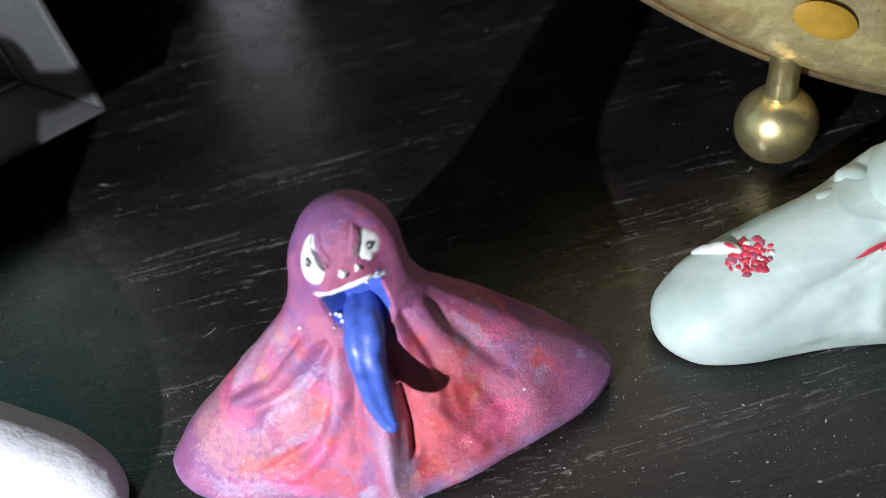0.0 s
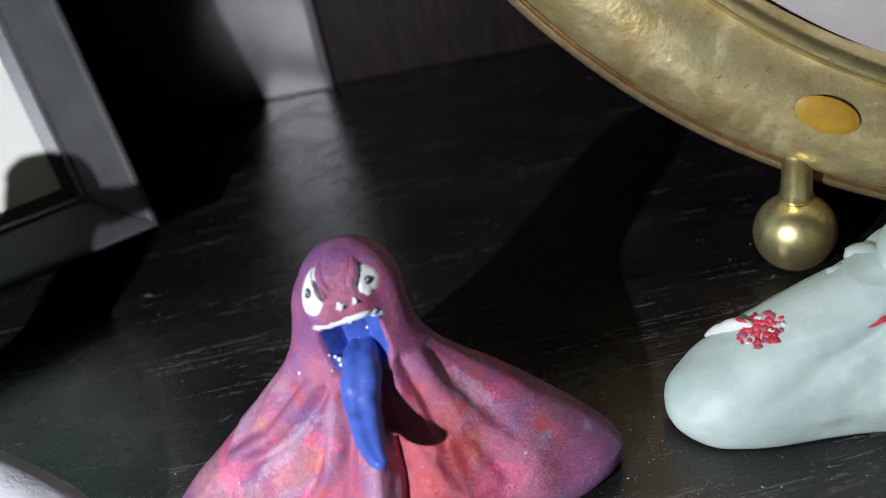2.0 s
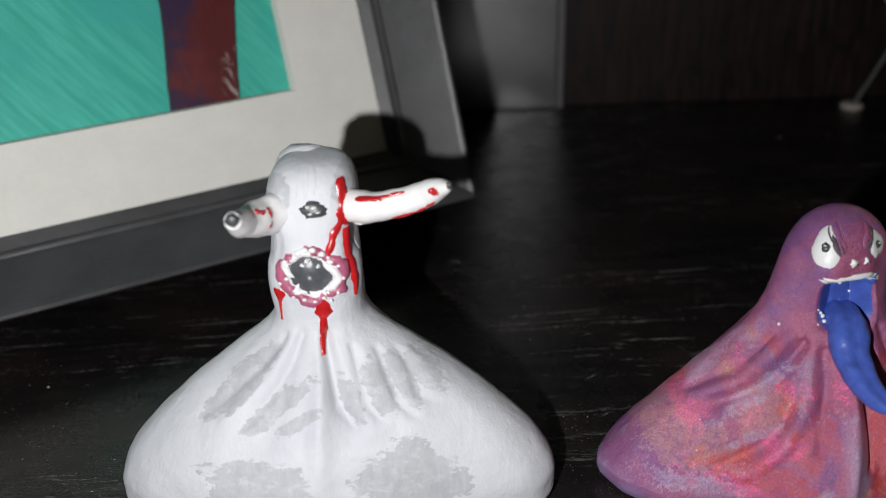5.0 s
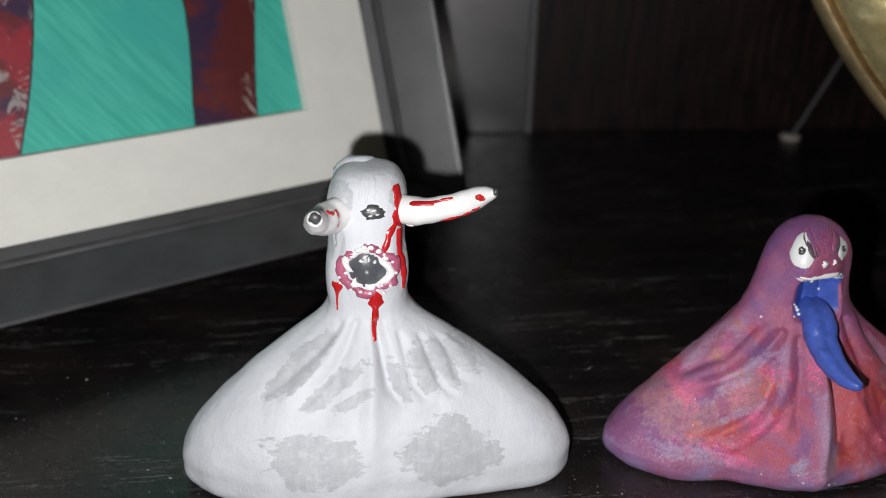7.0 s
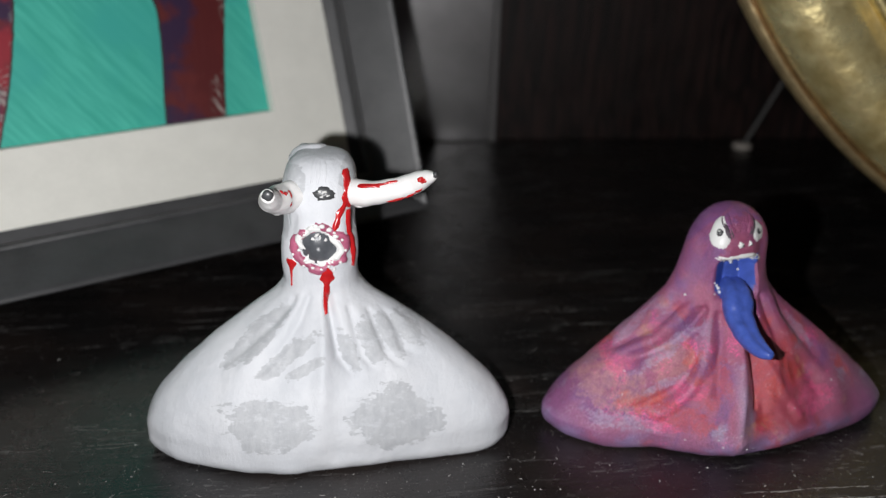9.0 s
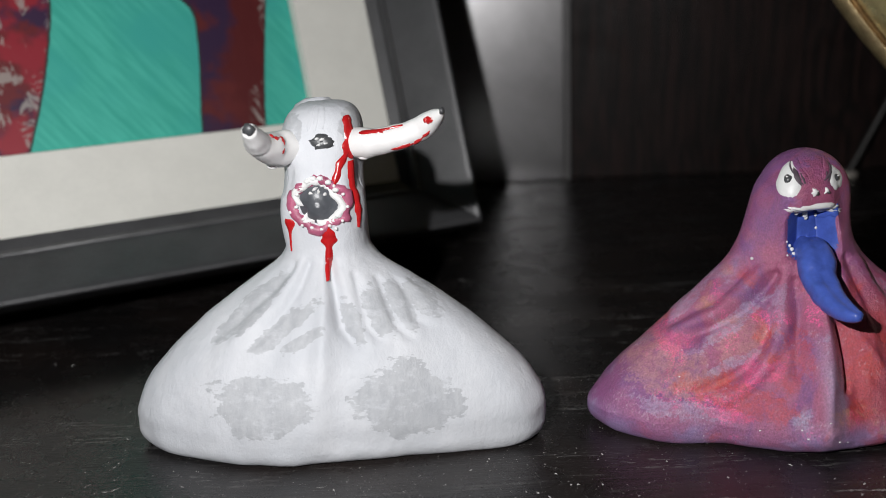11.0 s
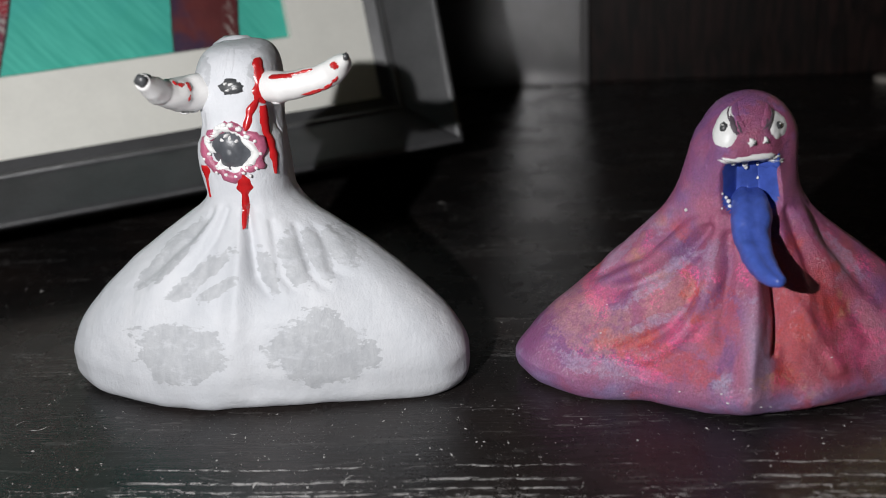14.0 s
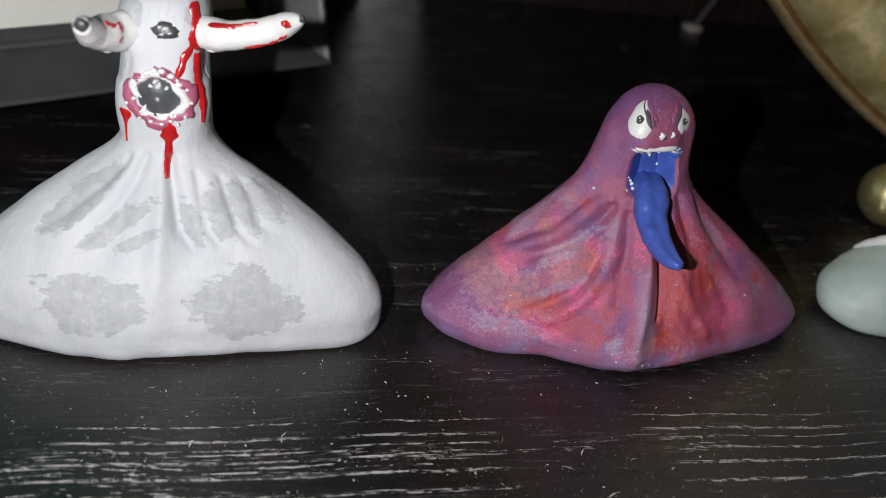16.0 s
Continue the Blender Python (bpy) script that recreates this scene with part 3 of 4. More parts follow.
# ---- the setting: a black-brown sideboard in a dark room ----
tagged(part("sideboard_top", box(-700, -500, -40, 1000, 290, 0, 1.5), WOOD, smooth=False), "black-brown wood-grain board with dust in open pores and painted sheen lines", "tabletop", kind="structure")
tagged(part("sideboard_body", box(-690, -490, -1250, 990, 288, -41, 2), WOOD_BACK, smooth=False), "dark wooden body under the board", "cabinet", kind="structure")
tagged(part("wall_panel_grey", box(-700, 280, 0.2, 78.5, 292, 700, 0.6), GREY_PANEL, smooth=False), "grey satin upright back board", "wall", kind="structure")
tagged(part("trim", box(78.6, 279, 0.2, 81.8, 292, 700, 0.5), TRIM, smooth=False), "thin pale edging of the back board", "trim", kind="structure")
tagged(part("wall_panel_dark", box(82, 284, 0.2, 1000, 292, 700, 0.4), WOOD_BACK, smooth=False), "dark walnut upright back board with vertical grain", "wall", kind="structure")
for name, b in (("floor", (-1.6, -2.2, -0.80, 1.8, 0.3, -0.75)), ("ceiling", (-1.6, -2.2, 1.65, 1.8, 0.3, 1.70)), ("wall_north", (-1.6, 0.18, -0.75, 1.8, 0.25, 1.65)),
                ("wall_south", (-1.6, -2.2, -0.75, 1.8, -2.15, 1.65)), ("wall_west", (-1.6, -2.15, -0.75, -1.55, 0.18, 1.65)), ("wall_east", (1.75, -2.15, -0.75, 1.8, 0.18, 1.65))):
    tagged(part(name, box(*b), PLASTER, smooth=False, scale=1), "plain dim plaster surface of the dark room", name.split("_")[0], kind="structure")


# ---- the picture frame ----
def picture_frame():
    thing = tagged(new("picture_frame"), "black box picture frame leaning back, cream mat round a teal painting", "picture frame")
    psi, lean = 29.62, 19.89
    # local axes: x along the bottom, y up the frame, z towards the viewer; origin at the outer lower right front corner
    u = Vector((math.cos(radians(psi)), math.sin(radians(psi)), 0))
    v = Vector((-math.sin(radians(psi)), math.cos(radians(psi)), 0))
    up = v * math.sin(radians(lean)) + Vector((0, 0, math.cos(radians(lean))))
    back = v * math.cos(radians(lean)) - Vector((0, 0, math.sin(radians(lean))))
    m = Matrix((u, up, -back)).transposed().to_4x4()
    m.translation = Vector((35.65, 128.84, 19.3)) * U
    thing.matrix_basis = m
    wide, high, depth = 330.0, 400.0, 56.0
    # cross-section of a bar: (inset from the outer edge, height towards the viewer)
    section = [(0, -depth), (0, -1.2), (0.5, -0.3), (1.6, 0), (2.8, -0.9), (16.2, -13.6), (17.2, -13.4), (17.9, -14.2), (18.2, -17.2), (22.3, -18.6), (22.3, -23), (14, -23), (14, -depth)]
    corners = [Vector((-wide, 0)), Vector((0, 0)), Vector((0, high)), Vector((-wide, high))]
    inward = [Vector((1, 1)), Vector((-1, 1)), Vector((-1, -1)), Vector((1, -1))]
    for i in range(4):
        j = (i + 1) % 4
        bm = bmesh.new()
        steps = 14
        rows = []
        for s in range(steps + 1):
            f = s / steps
            f = 0.0006 + f * 0.9988
            row = []
            for k, (inset, h) in enumerate(section):
                p = (corners[i] + inward[i] * inset).lerp(corners[j] + inward[j] * inset, f)
                w = 0.14 * noise.noise(Vector((p.x * 0.05, p.y * 0.05, k)))
                row.append(bm.verts.new((p.x, p.y, h + w)))
            rows.append(row)
        for a, b in zip(rows, rows[1:]):
            for k in range(len(section)):
                bm.faces.new((a[k], a[(k + 1) % len(section)], b[(k + 1) % len(section)], b[k]))
        bm.faces.new(rows[0])
        bm.faces.new(rows[-1][::-1])
        bmesh.ops.recalc_face_normals(bm, faces=bm.faces[:])
        part("bar", bm, FRAME_BLACK, thing, smooth=False)
    part("backing_board", box(-wide + 14.5, 14.5, -30, -14.5, high - 14.5, -26), PAPER_CORE, thing, smooth=False)
    # mat with a window cut through it
    x0, x1, y0, y1 = -wide + 50.7, -50.7, 48.8, high - 55
    ox0, ox1, oy0, oy1 = -wide + 16, -16, 16, high - 16
    bm = bmesh.new()
    outer = [(ox0, oy0), (ox1, oy0), (ox1, oy1), (ox0, oy1)]
    inner = [(x0, y0), (x1, y0), (x1, y1), (x0, y1)]
    layers = [[bm.verts.new((x, y, z)) for x, y in pts] for pts, z in ((outer, -22.9), (outer, -19.2), (inner, -19.2), ([(x + (0.8 if x == x0 else -0.8), y + (0.8 if y == y0 else -0.8)) for x, y in inner], -22.0), ([(x + (0.8 if x == x0 else -0.8), y + (0.8 if y == y0 else -0.8)) for x, y in inner], -22.9))]
    for p, q in zip(layers, layers[1:] + layers[:1]):
        for k in range(4):
            bm.faces.new((p[k], p[(k + 1) % 4], q[(k + 1) % 4], q[k]))
    bmesh.ops.recalc_face_normals(bm, faces=bm.faces[:])
    part("mat", bm, MAT_BOARD, thing, "cream mat board", smooth=False)
    art = part("painting", box(x0 - 6, y0 - 6, -26, x1 + 6, y1 + 6, -23.2), painted_teal(), thing, "teal painted sheet", smooth=False)

    def shape(left, right, mat, label, lift):
        bm = bmesh.new()
        n = 60
        l, r = curve_points(left, n), curve_points(right, n)
        rows = []
        for i in range(n + 1):
            wob = 0.25 * noise.noise(Vector((i * 0.4, lift * 9, 0)))
            a, b = Vector((x1 + l[i][0] + wob, y0 + l[i][1])), Vector((x1 + r[i][0] + wob, y0 + r[i][1]))
            rows.append([bm.verts.new((*a.lerp(b, k / 6), lift)) for k in range(7)])
        for p, q in zip(rows, rows[1:]):
            for k in range(6):
                bm.faces.new((p[k], p[k + 1], q[k + 1], q[k]))
        bmesh.ops.recalc_face_normals(bm, faces=bm.faces[:])
        part("painted_shape", bm, mat, art, label, smooth=False)

    leg, far = painted_form("maroon_paint", 3.0, False), painted_form("crimson_paint", 11.0, True)
    line = plain("dark_outline_paint", (0.03, 0.028, 0.03), 0.6, 0, 0.1)
    shape([(-42.0, 0), (-40.4, 12), (-38.4, 24), (-37.2, 35), (-37.2, 45), (-43, 52), (-53, 56), (-60, 60)], [(-18.5, 0), (-16.6, 12), (-14.3, 24), (-12.0, 35), (-9.8, 45), (-8.4, 52), (-7.6, 56), (-7, 60)], line, "dark outline", -22.9)
    shape([(-41.4, 0), (-39.8, 12), (-37.8, 24), (-36.6, 35), (-36.4, 45.4), (-42.4, 52.8), (-53, 57), (-60, 61)], [(-19.1, 0), (-17.2, 12), (-14.9, 24), (-12.6, 35), (-10.4, 45), (-9.0, 52), (-8.2, 56), (-7.6, 61)], leg, "maroon and violet brushed shape", -22.6)
    shape([(-150, 0), (-150, 15), (-150, 30), (-150, 45), (-150, 60)], [(-98.6, 0), (-91.8, 18), (-87.6, 32), (-84.2, 46), (-82.4, 60)], line, "dark outline", -22.9)
    shape([(-150, 0), (-150, 15), (-150, 30), (-150, 45), (-150, 60)], [(-99.4, 0), (-92.6, 18), (-88.4, 32), (-85.0, 46), (-83.2, 60)], far, "crimson and grey brushed shape", -22.6)


picture_frame()


# ---- the brass clock ----
def clock():
    thing = tagged(new("clock"), "large round brass clock with hammered ring on ball feet", "clock")
    n = Vector((math.sin(radians(-12.44)) * math.cos(radians(2.66)), -math.cos(radians(-12.44)) * math.cos(radians(2.66)), math.sin(radians(2.66))))
    e1 = n.cross(Vector((0, 0, 1))).normalized() * -1
    e2 = n.cross(e1)
    m = Matrix((e1, e2, n)).transposed().to_4x4()
    c = Vector((326.8, 74.3, 221.4))
    m.translation = c * U
    thing.matrix_basis = m
    part("case", revolve([(0, -46), (150, -46), (208, -46), (213, -42), (215, -36), (216, -12), (217, -3)], 260), TARNISH, thing, "tarnished brass case")
    part("rim", revolve([(217, -3), (218.8, -1.6), (219.8, 1), (220, 4), (219.3, 7.4), (218.2, 9.2), (216.8, 9.5)], 260), BRASS_PALE, thing, "pale worn outer rim")
    part("groove", revolve([(216.8, 9.5), (216.2, 9.0), (215.6, 9.0), (215.0, 9.9)], 260), TARNISH, thing, "brown tarnished groove")
    part("ring", revolve([(215.0, 9.9), (214.2, 13.4), (212.2, 17.4), (208.6, 21.2), (203.6, 23.6), (197.4, 24.3), (192.6, 23.1), (189.4, 21), (187.4, 20), (186, 20)], 260), BRASS, thing, "hammered brass ring")
    part("bezel", revolve([(186, 20), (185.6, 23), (184, 24.6), (181.6, 24.4), (180, 22), (179.4, 16)], 260), BRASS_SMOOTH, thing, "dull brass bezel")
    part("dial", revolve([(0, 13), (0, 16.5), (179.3, 16.5), (179.3, 13)], 160), DIAL, thing, "off-white dial")
    inv = m.inverted()
    for x, y in ((227, 72.5), (418, 30)):
        t = Vector((x * U, y * U, 0))
        foot = new("foot", None)
        foot.parent = thing
        foot.matrix_basis = inv @ Matrix.Translation(t)
        prof = [(11.0 * math.sin(math.pi * k / 28), 11.0 - 11.0 * math.cos(math.pi * k / 28)) for k in range(29)]
        part("ball", revolve(prof, 56), BRASS_SMOOTH, foot)
        part("neck", revolve([(0, 20.6), (4.2, 20.9), (4.6, 22.4), (4.1, 24), (3.9, 29), (4.0, 34), (5.0, 39), (0, 39)], 40), BRASS_SMOOTH, foot)
    bm = bmesh.new()
    rows = []
    for i in range(6):
        rows.append([bm.verts.new((8.2 * i / 5 * math.cos(a) * 1.0, 4.4 * i / 5 * math.sin(a), 0.7 * (1 - (i / 5) ** 2) - (0.3 if i == 5 else 0))) for a in (2 * math.pi * k / 40 for k in range(40))])
    for p, q in zip(rows[1:], rows[2:]):
        for k in range(40):
            bm.faces.new((p[k], p[(k + 1) % 40], q[(k + 1) % 40], q[k]))
    bm.faces.new(rows[1])
    bmesh.ops.remove_doubles(bm, verts=bm.verts, dist=1e-5)
    loose = [v for v in bm.verts if not v.link_faces]
    bmesh.ops.delete(bm, geom=loose, context="VERTS")
    bmesh.ops.recalc_face_normals(bm, faces=bm.faces[:])
    a = radians(-118)
    part("inlay", bm, ENAMEL, thing, "amber enamel oval", at=Matrix.Translation(Vector((196 * math.cos(a), 196 * math.sin(a), 24.7)) * U) @ pose(0, 0, 0, 0, 0, -28))


clock()


# ---- the thin stand behind the clock ----
def wire_stand():
    thing = tagged(new("wire_stand"), "thin dull steel wire stand with pale foot pads", "stand")
    thing.matrix_basis = place(223.2, 268, 0)
    for dx in (0, 70):
        part("foot_pad", revolve([(0, 0), (5.2, 0), (5.6, 0.8), (5.2, 2.2), (3.6, 2.8), (0, 2.9)], 32), PAD, thing, "pale round foot pad", at=place(dx, 0, 0))
    bm = bmesh.new()
    tube(bm, [(0, 0, 1.5, 1.3), (3, 0, 6, 1.3), (16, 0.5, 34, 1.3), (30, 1, 64, 1.3), (35, 1, 70, 1.3), (40, 1, 64, 1.3), (54, 0.5, 34, 1.3), (67, 0, 6, 1.3), (70, 0, 1.5, 1.3)], steps=60, n=12)
    part("wire", bm, STEEL, thing)


wire_stand()


# ---- the white figurine ----
def white_figurine():
    ax = (-2.0, 14.0)
    surf = clay_surface([(-9.5, -17), (-28, -14), (-41.5, -9.5), (-49.6, -3), (-50.6, 4), (-44.5, 13), (-30, 21), (-12, 27), (8, 28), (28, 22), (43, 14), (50, 6), (50.3, -2), (45.5, -8), (30, -10.5), (10, -14)],
                        ax, (9.9, 10.3), 67, 80.4, 44.5, 0.05,
                        folds=((2, 6, 6, 1.5, 3, 48), (16, -8, 7, -1.6, 22, 46), (-22, 14, 8, -1.0, 14, 46), (-42, 14, 7, 0.6, 16, 44),
                               (-62, 0, 24, -1.3, 59, 70), (72, 0, 24, -1.0, 60, 70), (-58, 10, 22, 0.9, 47, 60), (66, 0, 20, 0.8, 50, 61), (36, 4, 9, 0.6, 52, 66), (-38, 6, 8, -0.6, 60, 68)),
                        mouth=(2, 58.4, 20, 4.4, 1.2), lump=0.5, seed=2.0, swell=1.62, lip=8.5, crown=3.5, under=4.5, boxy=2.5, crease=0.3, lean=(0.05, 0.19),
                        lines=((-1.0, 1.3, ((10, 44), (12, 37), (14, 31), (21, 27.4))), (0.4, 1.6, ((20, 42), (22, 35), (25, 29.5))), (-0.65, 1.1, ((34, 41), (31, 36), (30, 31), (34, 28.2))),
                               (0.35, 1.6, ((41, 40), (39, 34), (39, 30))), (-0.75, 1.0, ((52, 39.6), (47, 34.6), (45, 30), (48, 28))), (0.3, 1.4, ((57, 39), (53, 34.5), (50, 31))),
                               (-0.65, 0.9, ((63, 38.6), (58, 34.6), (54, 31.2), (57, 29.6))), (0.5, 1.2, ((66, 38), (62, 33.6), (60, 31))), (-0.7, 1.2, ((-16, 44), (-24, 36), (-35, 28))),
                               (0.6, 1.5, ((-24, 44), (-34, 36), (-44, 29))), (-0.6, 1.2, ((-34, 43), (-46, 35), (-55, 28))), (-0.5, 0.5, ((-60, 70), (-64, 66), (-52, 63.5))), (-0.35, 0.4, ((70, 66), (82, 60), (86, 50)))))
    bm = bmesh.new()
    clay_mesh(bm, surf, 0)
    # open mouth: lips, teeth, dark throat
    daub(bm, surf, 2, 58.4, 6.5, 7.3, 4, 0.8, 12, 0.2, 4.0, hole=0.66, power=1.6, n=52)
    daub(bm, surf, 2, 58.4, 4.8, 5.9, 2, 0.9, 12, 0.2, 7.0, hole=0.7, n=40)
    daub(bm, surf, 1, 58.2, 4.2, 5.0, 7, 2.1, 16, 0.04, 7.0, n=36)
    for k in range(15):
        b = 2 * math.pi * k / 15 + 0.2 * math.sin(k * 7)
        big = 1.25 if 0.4 < b < 2.2 else 0.8
        p, nn = normal_at(surf, radians(2) + 5.0 * math.cos(b) / 10.3, 58.4 + 6.0 * math.sin(b))
        pellet(bm, p + nn * 0.6, 0.6 * big, 2, k * 1.7, (1.1, 0.8, 0.8))
    # flat white dabs on the throat: its gloss highlights, painted
    for k, (d, z, w) in enumerate(((-6, 61.0, 0.9), (-1, 61.8, 1.0), (4, 61.2, 0.7), (-3, 60.0, 0.6), (2, 60.2, 0.5), (9, 57.8, 0.35), (12, 60.6, 0.5))):
        daub(bm, surf, d, z, w, 0.45, 2, 1.9, 35 * k, 0.4, k + 0.3, n=14, rings=3)
    for d, z in ((24, 62.5), (33, 60.4), (36, 57.4), (30, 54.2), (22, 52.4), (-20, 53.4), (-34, 56.4)):
        p, nn = normal_at(surf, radians(d), z)
        pellet(bm, p + nn * 0.7, 0.4, 2, d)
    # ridge of clay folded over the crown, and brow creases
    pellet(bm, (-1.8, 8.0, 77.2), 6.6, 0, 2.2, (0.98, 0.62, 0.64))
    for d, z0, z1 in ((-12, 80, 75), (-3, 79.6, 74.6), (8, 79.8, 75.4)):
        drip(bm, surf, [(d, z0, 0.3), (d + 2, (z0 + z1) / 2, 0.5), (d + 1, z1, 0.2)], 0, 0.1, 14, d)
    # nose
    daub(bm, surf, 8, 72.5, 2.3, 1.5, 5, 0.6, 0, 0.3, 1.5)
    for k, (d, z) in enumerate(((2, 73.1), (9, 73.0), (13, 72.0), (5, 71.8))):
        daub(bm, surf, d, z, 0.55, 0.35, 6, 1.0, 20, 0.3, k + 5.3, n=12, rings=3)
    # eye stalks
    right = tube(bm, [(6.5, -1.5, 71.2, 3.4), (10.8, -4.0, 71.2, 3.6), (15, -5.6, 71.7, 3.15), (20.5, -5.4, 72.7, 2.95), (25, -6.0, 74.5, 2.8), (28, -8.8, 76.9, 2.2), (29.5, -11.2, 78.3, 1.3), (30.2, -12.5, 79.2, 0.6)], 1, lump=0.10, seed=1)
    left = tube(bm, [(-5.5, -4, 71.0, 4.2), (-8.2, -7.5, 71.2, 4.0), (-9.6, -11, 71.9, 3.7), (-10.3, -14.5, 73.0, 3.2), (-10.5, -16.2, 73.8, 2.75), (-10.6, -18, 74.6, 2.9), (-10.5, -21, 76.3, 2.35), (-10.3, -24.3, 78.2, 1.6)], 1, lump=0.14, seed=5)
    pellet(bm, (30.2, -12.5, 79.2), 0.8, 5, 3.0, (0.9, 1, 1.1))
    pellet(bm, (-10.25, -24.8, 78.5), 1.35, 5, 4.0, (1, 0.6, 1))
    for k, (st, ang, length, arc) in enumerate(((0.28, 0.95, 0.09, 0.22), (0.40, 1.05, 0.06, 0.14), (0.76, 0.15, 0.055, 0.42), (0.72, 0.4, 0.03, 0.3), (0.42, -0.85, 0.06, 0.2), (0.52, -0.9, 0.04, 0.2), (0.62, -0.75, 0.05, 0.15))):
        smear(bm, right, st, ang, length, arc, 3, k + 0.4)
    for k, (st, ang, length, arc) in enumerate(((0.28, 2.5, 0.04, 0.3), (0.36, 2.4, 0.05, 0.16), (0.44, 2.2, 0.03, 0.2), (0.30, 3.2, 0.03, 0.2))):
        smear(bm, left, st, ang, length, arc, 3, k + 7.4)
    smear(bm, left, 0.95, 1.6, 0.04, 0.8, 5, 3.3)
    for x, y, z in ((-8.4, -6.4, 67.2), (-10.4, -7.0, 67.0), (11.0, -4.6, 68.0)):
        pellet(bm, (x, y, z), 1.0, 1, x, (1.3, 0.9, 0.8))
    # red runs
    drip(bm, surf, [(46, 77.6, 0.9), (45, 76.2, 1.5), (45, 74, 1.2), (42, 72.2, 1.3), (43, 70.6, 1.7), (46, 69.2, 1.5), (49, 68, 0.7)], 3, 0.5, seed=1)
    drip(bm, surf, [(40, 69.4, 0.7), (34, 68, 1.2), (29, 66, 1.0), (25, 63.6, 0.9), (23, 62.6, 0.4)], 3, 0.5, seed=2)
    drip(bm, surf, [(48, 67.6, 1.0), (49.5, 65.6, 1.5), (51, 62, 1.4), (53, 58.4, 1.3), (54, 55, 1.0), (53, 51.6, 0.4)], 3, 0.5, seed=3)
    drip(bm, surf, [(11, 52.8, 0.8), (12, 51.2, 1.5), (12, 49.6, 1.8), (11, 47.6, 1.0), (10, 45, 1.0), (8, 42.5, 0.7), (7, 40.4, 0.3)], 3, 0.6, seed=4)
    drip(bm, surf, [(-41, 54.6, 0.9), (-40, 53.4, 1.8), (-40, 52.2, 0.9), (-41, 50, 0.35), (-42, 46.5, 0.15)], 3, 0.4, seed=5)
    ob = part("figurine", bm, [WHITE_CLAY, STALK_WHITE, EYE_WHITE, BLOOD, LIP, INK, EYE_WHITE, THROAT])
    ob.matrix_basis = place(*ax, 0)
    tagged(ob, "white clay monster figurine with eye stalks and red drips", "figurine", "clay figurines")


